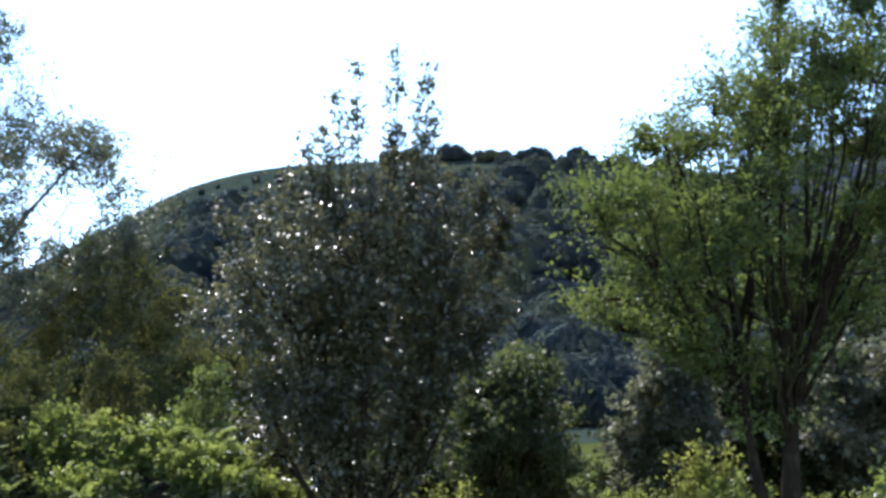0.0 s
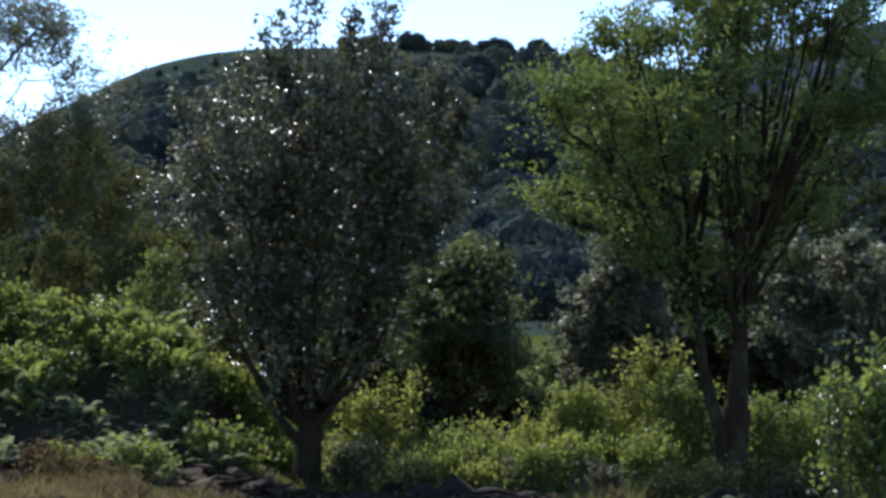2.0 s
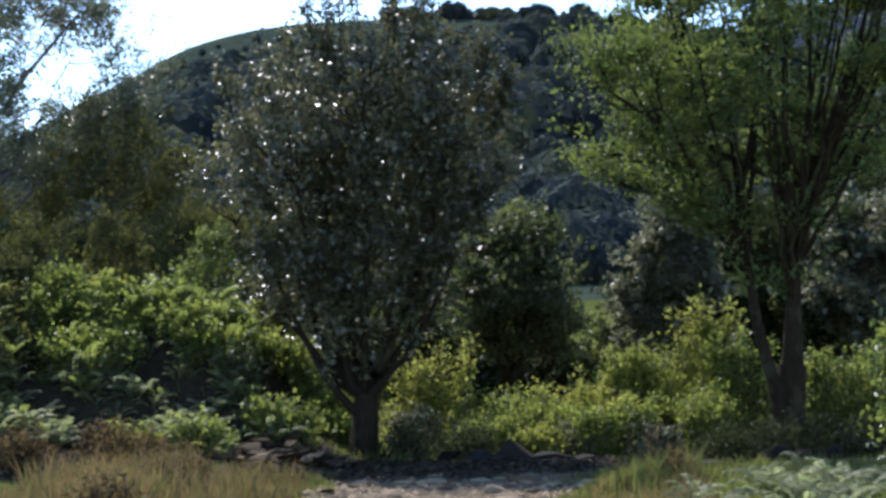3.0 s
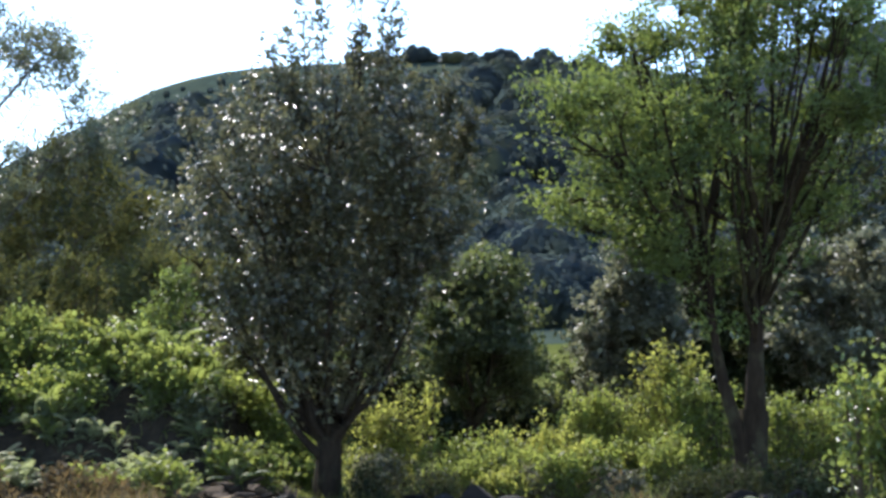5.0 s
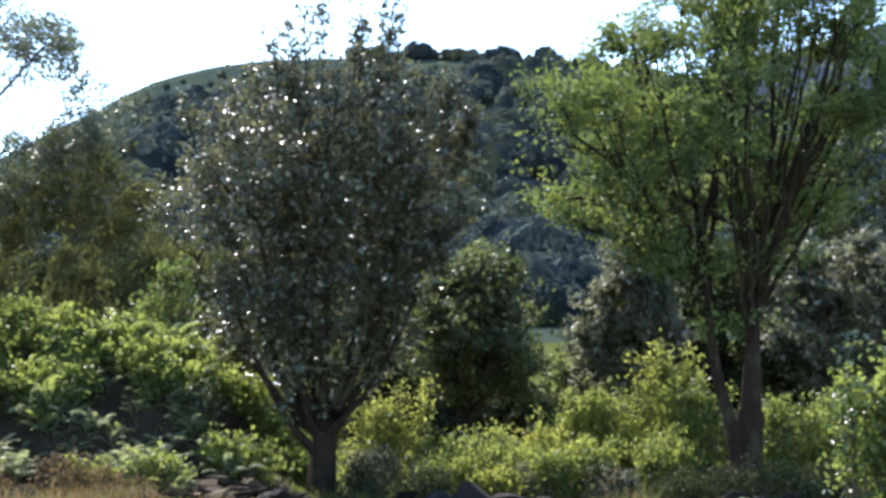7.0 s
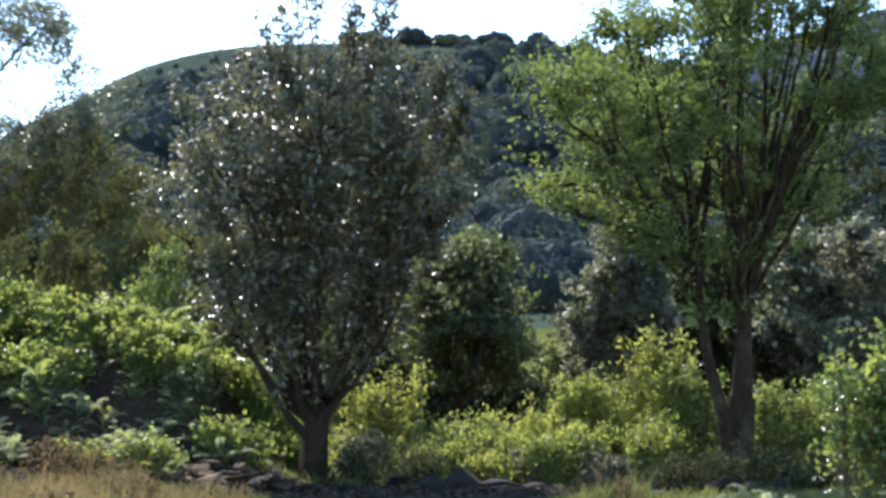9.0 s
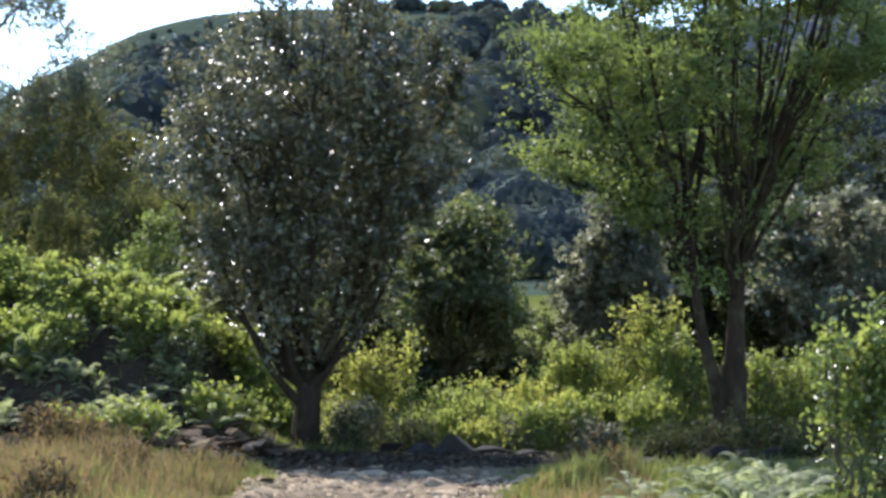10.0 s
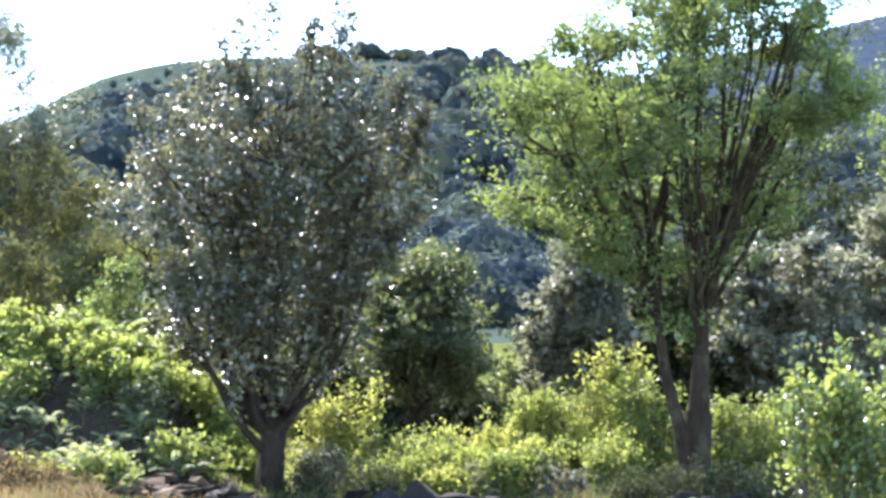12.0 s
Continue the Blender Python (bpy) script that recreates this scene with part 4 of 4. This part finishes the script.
# ---------------------------------------------------------------- grass


def grass(name, label, mat, pts, height, rng, width=0.006):
    n = len(pts)
    base = np.stack([pts[:, 0], pts[:, 1], ground_z(pts[:, 0], pts[:, 1]) - 0.01], 1)
    h = height * rng.uniform(0.35, 1.15, n) * np.clip(0.75 + 0.45 * wob(pts[:, 0], pts[:, 1], 1.9, 4), 0.3, 1.3) * np.clip(0.35 - path_distance(pts[:, 0], pts[:, 1]) * 1.1, 0.3, 1.0)
    lean = rng.normal(0, 0.28, (n, 2))
    mid = base + np.concatenate([lean * 0.35, np.full((n, 1), 0.6)], 1) * h[:, None]
    tip = base + np.concatenate([lean * 1.1, np.full((n, 1), 0.95)], 1) * h[:, None]
    a = rng.uniform(0, 2 * np.pi, n)
    side = np.stack([np.cos(a), np.sin(a), np.zeros(n)], 1) * (width * rng.uniform(0.6, 1.3, n))[:, None]
    v = np.stack([base - side, base + side, mid + side * 0.8, mid - side * 0.8, tip + side * 0.15, tip - side * 0.15], 1).reshape(-1, 3)
    i = np.arange(n)[:, None] * 6
    f = np.concatenate([i + np.array([[0, 1, 2, 3]]), i + np.array([[3, 2, 4, 5]])], 1).reshape(-1, 4)
    return tagged(new(name, mesh_from(name, v, f, mat)), label, "grass", kind="stuff")


def scatter(rng, n, x0, x1, y0, y1, clump=1.0, margin=0.0):
    p = np.stack([rng.uniform(x0, x1, n), rng.uniform(y0, y1, n)], 1)
    keep = (path_distance(p[:, 0], p[:, 1]) < -margin + 0.15 * wob(p[:, 0], p[:, 1], 3)) & ((p[:, 0] < -3.7) | (p[:, 0] > -2.0) | (p[:, 1] < 18.3) | (p[:, 1] > 20.8)) & (wob(p[:, 0], p[:, 1], 2.2, 3) + rng.normal(0, 0.5, n) > -clump)
    return p[keep]


rg = np.random.default_rng(9)
grass("reddish_grass", "dry grass seed heads beside the clearing", TAN_GRASS, scatter(rg, 7000, 0.0, 1.2, 11.0, 18.5, 0.0), 0.3, rg)
grass("fresh_grass", "fresh green grass growing through the dry grass", GREEN_GRASS, np.concatenate([scatter(rg, 14000, -4.8, -1.2, 11.0, 18.8, 0.0), scatter(rg, 9000, -4.5, -1.2, 11.0, 13.6, 0.6)]), 0.36, rg, 0.007)
grass("tall_grass", "tall dry tan grass beside the path", TAN_GRASS, scatter(rg, 20000, -4.8, -1.2, 12.6, 19.4, 0.3), 0.42, rg)
VERGE = scatter(rg, 20000, -0.6, 3.5, 10.5, 19.0, 0.5)
VERGE = VERGE[(VERGE[:, 0] < 0.066 * VERGE[:, 1]) | (VERGE[:, 1] > 17.2) | (rg.random(len(VERGE)) < 0.15)]
grass("green_grass", "green grass tufts along the path's edge", GREEN_GRASS, VERGE, 0.19, rg, 0.007)
patch = np.concatenate([np.random.default_rng(28).normal((cx_, cy_), (sx_, sy_), (2600, 2)) for cx_, cy_, sx_, sy_ in ((0.35, 17.3, 0.22, 0.5), (0.75, 18.2, 0.2, 0.4))])
grass("lush_grass", "lush fresh green grass patch at the path's edge", GREEN_GRASS, patch, 0.34, rg, 0.008)
grass("low_grass", "short rough green grass among the shrubs", GREEN_GRASS, scatter(rg, 9000, -4.6, 5, 18.5, 23, 0.6), 0.16, rg)

tuft = np.concatenate([np.random.default_rng(8).normal((cx_, cy_), sd_, (260, 2)) for cx_, cy_, sd_ in ((-1.67, 13.4, 0.09), (-1.45, 13.3, 0.07), (-1.9, 14.2, 0.08), (0.3, 16.6, 0.12), (0.55, 16.8, 0.12))])
re_ = np.random.default_rng(18)
ei_ = re_.integers(40, 84, 26)
side_ = np.where(np.arange(26) % 2, 1.0, -1.0)
ec_ = PP[ei_, :2] + pnor[ei_] * (side_ * PP[ei_, 2] / 2 * re_.uniform(0.86, 1.06, 26))[:, None]
edge_tufts = np.concatenate([re_.normal(c, 0.05 + 0.06 * re_.random(), (90, 2)) for c in ec_])
grass("edge_grass", "small grass tufts creeping in from the path's edges", GREEN_GRASS, edge_tufts, 0.3, rg)
grass("grass_tuft", "green grass tuft rooted among the path's stones", GREEN_GRASS, tuft, 0.4, rg)

# ---------------------------------------------------------------- rocks and path stones


def rock_mesh(name, seed, mat, flat=0.5, detail=2):
    bm = bmesh.new()
    bmesh.ops.create_icosphere(bm, subdivisions=detail, radius=0.5)
    off = Vector((seed * 7.3, seed * 3.1, seed))
    for v in bm.verts:
        n = noise.noise(v.co * 1.6 + off) * 0.45 + noise.noise(v.co * 3.7 + off) * 0.18
        v.co *= 1 + n
        v.co.z *= flat
        if v.co.z < -0.3 * flat:
            v.co.z = -0.3 * flat
    me = bpy.data.meshes.new(name)
    bm.to_mesh(me)
    bm.free()
    me.materials.append(mat)
    return me


def crag_mesh(name, seed, mat, worn=0.02):
    """An angular broken rock: the hull of a few scattered points, its edges slightly worn."""
    r = random.Random(seed)
    bm = bmesh.new()
    for _ in range(15):
        v = Vector((r.gauss(0, 1), r.gauss(0, 1), r.gauss(0, 1))).normalized() * r.uniform(0.38, 0.55)
        bm.verts.new((v.x, v.y, max(v.z * 0.9, -0.2)))
    hull = bmesh.ops.convex_hull(bm, input=bm.verts)
    bmesh.ops.delete(bm, geom=list({v for v in hull["geom_interior"] if isinstance(v, bmesh.types.BMVert)}), context='VERTS')
    if worn:
        bmesh.ops.bevel(bm, geom=list(bm.edges), offset=worn, segments=1, affect='EDGES')
    me = bpy.data.meshes.new(name)
    bm.to_mesh(me)
    bm.free()
    me.materials.append(mat)
    return me


def peak_mesh(name, mat):
    """A broken rock with a sloping, pointed crest."""
    bm = bmesh.new()
    for p in ((-0.52, -0.4, -0.2), (0.55, -0.42, -0.2), (0.5, 0.4, -0.2), (-0.5, 0.38, -0.2), (-0.06, -0.05, 0.55), (0.06, 0.1, 0.47), (0.3, -0.2, 0.16), (-0.34, -0.25, 0.12), (0.44, 0.1, 0.02), (-0.2, 0.2, 0.3)):
        bm.verts.new(p)
    bmesh.ops.convex_hull(bm, input=bm.verts)
    bmesh.ops.bevel(bm, geom=list(bm.edges), offset=0.015, segments=1, affect='EDGES')
    me = bpy.data.meshes.new(name)
    bm.to_mesh(me)
    bm.free()
    me.materials.append(mat)
    return me


ROCKS = [crag_mesh("rock", i, ROCK) for i in range(7)]
# rocks in the shade-darkened colour
DARKENED_ROCKS = [crag_mesh("rock", 40 + i, SHADED_ROCK) for i in range(5)]
rr = np.random.default_rng(3)
for x, y, w, h, d in ((-0.95, 20.6, 0.6, 0.24, 0.4), (-0.2, 20.6, 0.7, 0.24, 0.4), (-1.35, 20.7, 0.6, 0.18, 0.3), (0.2, 20.65, 0.5, 0.16, 0.3), (-0.75, 20.4, 0.5, 0.16, 0.3), (-0.35, 20.4, 0.5, 0.14, 0.3),
                      (-2.75, 20.3, 0.55, 0.26, 0.4), (-3.05, 20.1, 0.6, 0.2, 0.35), (-2.45, 20.1, 0.5, 0.17, 0.3), (-3.35, 20.4, 0.5, 0.26, 0.3), (-2.95, 20.6, 0.7, 0.36, 0.35),
                      (-2.55, 20.6, 0.5, 0.36, 0.3), (-3.25, 19.6, 0.5, 0.2, 0.3), (-2.8, 19.5, 0.6, 0.16, 0.35), (-2.4, 19.5, 0.4, 0.14, 0.3), (-3.0, 19.2, 0.45, 0.14, 0.3), (-2.6, 19.0, 0.4, 0.1, 0.3), (-3.45, 19.3, 0.4, 0.15, 0.3), (-3.6, 20.1, 0.4, 0.2, 0.3), (-2.15, 20.2, 0.4, 0.12, 0.3), (1.5, 19.2, 0.6, 0.16, 0.4), (2.2, 20.7, 0.6, 0.3, 0.4), (2.75, 20.7, 0.5, 0.26, 0.4), (2.5, 20.4, 0.4, 0.2, 0.3)):
    ob = tagged(new("rock", DARKENED_ROCKS[int(rr.integers(5))] if x > -2 else ROCKS[int(rr.integers(7))]), "rock at the path's end, darkened to carry the trees' shade" if x > -2 else "weathered brown angular rock in a heap beside the path", "rock", "rocks at the path's edge")
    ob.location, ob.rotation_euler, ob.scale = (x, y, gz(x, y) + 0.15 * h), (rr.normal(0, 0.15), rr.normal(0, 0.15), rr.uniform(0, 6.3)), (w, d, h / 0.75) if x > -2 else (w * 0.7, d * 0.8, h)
peak = tagged(new("rock", peak_mesh("rock", SHADED_ROCK)), "pointed rock standing at the path's end, darkened to carry shade", "rock", "rocks at the path's edge")
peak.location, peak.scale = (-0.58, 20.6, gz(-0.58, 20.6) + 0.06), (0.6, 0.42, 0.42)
for i, (x, y, w, h, d) in enumerate(((-2.95, 20.0, 0.5, 0.12, 0.3), (-2.6, 19.8, 0.45, 0.1, 0.3), (-3.2, 19.85, 0.4, 0.12, 0.25), (-2.75, 20.15, 0.4, 0.1, 0.25), (-3.1, 19.45, 0.35, 0.1, 0.25), (-2.3, 19.85, 0.35, 0.1, 0.25))):
    ob = tagged(new("rock", crag_mesh("rock", 80 + i, ROCK)), "pale flat broken stone lying in a heap", "rock", "pale stones in the heap")
    ob.location, ob.rotation_euler, ob.scale = (x, y, gz(x, y) + 0.14), (0.15 * math.sin(i * 3.0), 0.2 * math.sin(i * 5.0), i * 0.9), (w, d, h)
SLABS = [crag_mesh("slab", 120 + i, ROCK, 0.012) for i in range(6)]
for i in range(46):
    x, y = -2.95 + 0.55 * rr.normal(), 19.85 + 0.4 * rr.normal()
    if math.hypot(x + 2.31, y - 21.8) < 0.5 or x < -4.0:
        continue
    k = rr.uniform(0.14, 0.42)
    ob = tagged(new("rock", SLABS[int(rr.integers(6))]), "flat broken brown slab lying in a heap", "rock", "slabs in the heap")
    ob.location, ob.rotation_euler, ob.scale = (x, y, gz(x, y) + rr.uniform(0.02, 0.14)), (rr.normal(0, 0.25), rr.normal(0, 0.3), rr.uniform(0, 6.3)), (k, k * rr.uniform(0.5, 0.9), k * rr.uniform(0.14, 0.3))
slab = tagged(new("rock", rock_mesh("slab", 9, PATH_STONE, 0.5, 2)), "large pale flat slab set in the path", "rock")
slab.location, slab.scale, slab.rotation_euler = (-1.5, 12.45, gz(-1.5, 12.45) + 0.03), (0.75, 0.45, 0.22), (0, 0, 0.2)

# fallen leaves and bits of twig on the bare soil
# browns kept near black to match the shade put into the soil
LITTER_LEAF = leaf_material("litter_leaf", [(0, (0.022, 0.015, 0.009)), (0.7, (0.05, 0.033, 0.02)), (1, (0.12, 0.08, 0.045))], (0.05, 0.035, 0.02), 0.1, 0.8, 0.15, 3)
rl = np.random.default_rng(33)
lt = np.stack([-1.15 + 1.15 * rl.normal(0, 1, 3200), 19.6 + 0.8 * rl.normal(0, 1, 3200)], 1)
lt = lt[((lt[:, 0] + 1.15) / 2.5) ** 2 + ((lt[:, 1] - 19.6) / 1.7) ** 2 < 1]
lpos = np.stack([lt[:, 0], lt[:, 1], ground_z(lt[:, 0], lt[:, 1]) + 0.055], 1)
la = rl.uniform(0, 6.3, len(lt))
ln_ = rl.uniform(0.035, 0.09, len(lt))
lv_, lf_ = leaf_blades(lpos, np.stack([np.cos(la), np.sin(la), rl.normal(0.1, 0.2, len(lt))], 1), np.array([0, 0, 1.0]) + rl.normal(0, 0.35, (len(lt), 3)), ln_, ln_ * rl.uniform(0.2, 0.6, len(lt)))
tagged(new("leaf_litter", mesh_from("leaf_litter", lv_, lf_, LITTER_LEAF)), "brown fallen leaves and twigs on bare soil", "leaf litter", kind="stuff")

# ---------------------------------------------------------------- far woods


def cards(pos, nor, size, rng):
    """Small uneven four-cornered leaf clumps."""
    a = unit(np.cross(nor, rng.normal(0, 1, nor.shape)))
    b = np.cross(unit(nor), a)
    q = [(-1, -0.2), (0.1, -1), (1, 0.2), (-0.1, 1)]
    v = np.stack([pos + (a * x * rng.uniform(0.6, 1.1, (len(pos), 1)) + b * y * rng.uniform(0.6, 1.1, (len(pos), 1))) * size[:, None] for x, y in q], 1).reshape(-1, 3)
    return v, np.arange(len(v)).reshape(-1, 4)


def woods(name, label, x, y, rad, bits, rng, size=0.2, lobes=12):
    """Many far trees in one mesh: round heads heaped up of lobes, each clad in loose leaf clumps."""
    bm = bmesh.new()
    bmesh.ops.create_icosphere(bm, subdivisions=1, radius=1.0)
    ico = np.array([v.co[:] for v in bm.verts])
    tri = np.array([[v.index for v in f.verts] for f in bm.faces])
    bm.free()
    n, k = len(x), len(ico)
    tall = rng.uniform(0.75, 1.15, (n, 1))
    shape = np.stack([np.ones((n, 1)), np.ones((n, 1)), tall], -1) * rad[:, None, None]
    centre = np.stack([x, y, ground_z(x, y) + rad * tall[:, 0] * 0.55], 1)[:, None]
    v1 = (centre + ico[None] * shape * 0.82).reshape(-1, 3)
    f1 = (tri[None] + (np.arange(n) * k)[:, None, None]).reshape(-1, 3)
    n1 = np.broadcast_to(ico[None], (n, k, 3)).reshape(-1, 3)
    ld = rng.normal(0, 1, (n, lobes, 3))
    ld[..., 2] = np.abs(ld[..., 2]) - 0.25
    ld = unit(ld)
    lr = rng.uniform(0.34, 0.56, (n, lobes, 1))
    lc = ld * (0.98 - lr) * rng.uniform(0.86, 1.08, (n, lobes, 1))
    own = rng.integers(0, lobes, (n, bits))
    row = np.arange(n)[:, None]
    d2 = unit(unit(rng.normal(0, 1, (n, bits, 3))) + 0.75 * ld[row, own])
    at = (centre + (lc[row, own] + d2 * lr[row, own] * rng.uniform(0.92, 1.03, (n, bits, 1))) * shape).reshape(-1, 3)
    n2 = unit(d2 * 0.6 + ld[row, own] * 0.5 + rng.normal(0, 0.05, d2.shape)).reshape(-1, 3)
    v2, f2 = cards(at, n2 + rng.normal(0, 0.14, n2.shape), rng.uniform(0.5, 1.2, len(at)) * size * np.repeat(rad, bits) / 3.2, rng)
    f2 = np.concatenate([f2[:, [0, 1, 2]], f2[:, [0, 2, 3]]]) + n * k
    me = mesh_from(name, np.concatenate([v1, v2]), np.concatenate([f1, f2]), HAZY_LEAF, True)
    me.normals_split_custom_set_from_vertices(np.concatenate([n1, np.repeat(n2, 4, 0)]).tolist())
    return tagged(new(name, me), label, "woodland", kind="stuff")


rw = np.random.default_rng(12)
m_ = 12000
ang_, fy = rw.uniform(-0.36, 0.32, m_), 98 + 254 * rw.uniform(0, 1, m_) ** 0.85
fx, rad_ = ang_ * fy, rw.uniform(2.7, 5.4, m_) * np.clip(0.35 + fy / 300, 0.5, 1.1)
top = (ground_z(fx, fy) + rad_ * 2.1 - 1.6) / fy
ridge_ = (np.interp(ang_ * 350, RIDGE_X, RIDGE_Z) + 1.0) / 350
ok = np.where(fx / fy < -0.035, top < ridge_ - 0.006, top < ridge_ + 0.005)
ok &= (wob(fx, fy, 0.05, 5) + rw.normal(0, 0.4, m_) > -0.75)
keep, cell = [], set()
for i in np.nonzero(ok)[0]:
    key = (round(fx[i] / 6.2), round(fy[i] / 9.5))
    if key not in cell:
        cell.add(key)
        keep.append(i)
keep = np.array(keep[:900])
near_, keep = keep[fy[keep] < 145], keep[fy[keep] >= 145]
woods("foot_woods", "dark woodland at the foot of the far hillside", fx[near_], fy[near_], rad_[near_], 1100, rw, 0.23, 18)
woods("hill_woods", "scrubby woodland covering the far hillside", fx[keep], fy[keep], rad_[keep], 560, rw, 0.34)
hx, hy, hr = rw.uniform(-0.35, -0.02, 2500), rw.uniform(215, 350, 2500), rw.uniform(0.6, 1.2, 2500)
hx = hx * hy
low = (ground_z(hx, hy) + hr * 1.8 - 1.6) / hy < (np.interp(hx / hy * 350, RIDGE_X, RIDGE_Z) - 1.2) / 350
low &= wob(hx, hy, 0.06, 1) + rw.normal(0, 0.3, 2500) > -0.5
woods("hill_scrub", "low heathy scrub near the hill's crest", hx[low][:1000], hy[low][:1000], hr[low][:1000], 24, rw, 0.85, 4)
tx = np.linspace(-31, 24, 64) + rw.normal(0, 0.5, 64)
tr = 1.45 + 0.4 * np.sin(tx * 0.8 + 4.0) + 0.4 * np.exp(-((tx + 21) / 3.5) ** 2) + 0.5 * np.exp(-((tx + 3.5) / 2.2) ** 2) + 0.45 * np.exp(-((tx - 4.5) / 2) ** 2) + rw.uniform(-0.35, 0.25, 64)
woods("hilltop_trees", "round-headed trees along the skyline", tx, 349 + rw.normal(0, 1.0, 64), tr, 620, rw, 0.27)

# ---------------------------------------------------------------- stones of the path
STONES = [crag_mesh("stone", 20 + i, PATH_STONE, 0) for i in range(12)]
rs = np.random.default_rng(4)
count = 0
while count < 280:
    x, y = rs.uniform(-2.9, 1.2), rs.uniform(12.2, 20.4)
    if path_distance(np.array([x]), np.array([y]))[0] < 0.05 or (y > 18.0 and rs.random() < 0.8):
        continue
    s_ = 0.07 + 0.2 * rs.random() ** 2.5
    ob = part("stone", STONES[int(rs.integers(12))], path_ob)
    ob.location, ob.rotation_euler, ob.scale = (x, y, gz(x, y) + 0.015 + 0.03 * s_), (rs.normal(0, 0.12), rs.normal(0, 0.12), rs.normal(0, 0.5)), (s_ * rs.uniform(1.2, 1.9), s_, s_ * rs.uniform(0.3, 0.6))
    count += 1
pp = np.stack([rs.uniform(-3.2, 1.6, 9000), rs.uniform(11.5, 20.8, 9000)], 1)
pp = pp[(path_distance(pp[:, 0], pp[:, 1]) > 0.02) & (pp[:, 1] + rs.normal(0, 0.35, 9000) < 18.0 + 0.3 * np.sin(pp[:, 0] * 2))]
bx = np.array([[-1, -0.6, 0], [0.2, -1, 0], [1, 0.1, 0], [0.3, 1, 0], [-0.8, 0.6, 0], [0.1, 0, 0.8]])
sz = 0.013 + 0.03 * rs.random(len(pp)) ** 2
an = rs.uniform(0, 6.3, len(pp))
c_, s_n = np.cos(an)[:, None], np.sin(an)[:, None]
vx = bx[None] * sz[:, None, None] * rs.uniform(0.7, 1.3, (len(pp), 6, 1))
vv = np.stack([vx[..., 0] * c_ - vx[..., 1] * s_n + pp[:, :1], vx[..., 0] * s_n + vx[..., 1] * c_ + pp[:, 1:], vx[..., 2] + ground_z(pp[:, 0], pp[:, 1])[:, None] + 0.02], -1)
fi = np.array([[0, 1, 5], [1, 2, 5], [2, 3, 5], [3, 4, 5], [4, 0, 5]])
part("gravel", mesh_from("gravel", vv.reshape(-1, 3), (np.arange(len(pp))[:, None, None] * 6 + fi[None]).reshape(-1, 3), PATH_STONE), path_ob, kind="stuff")
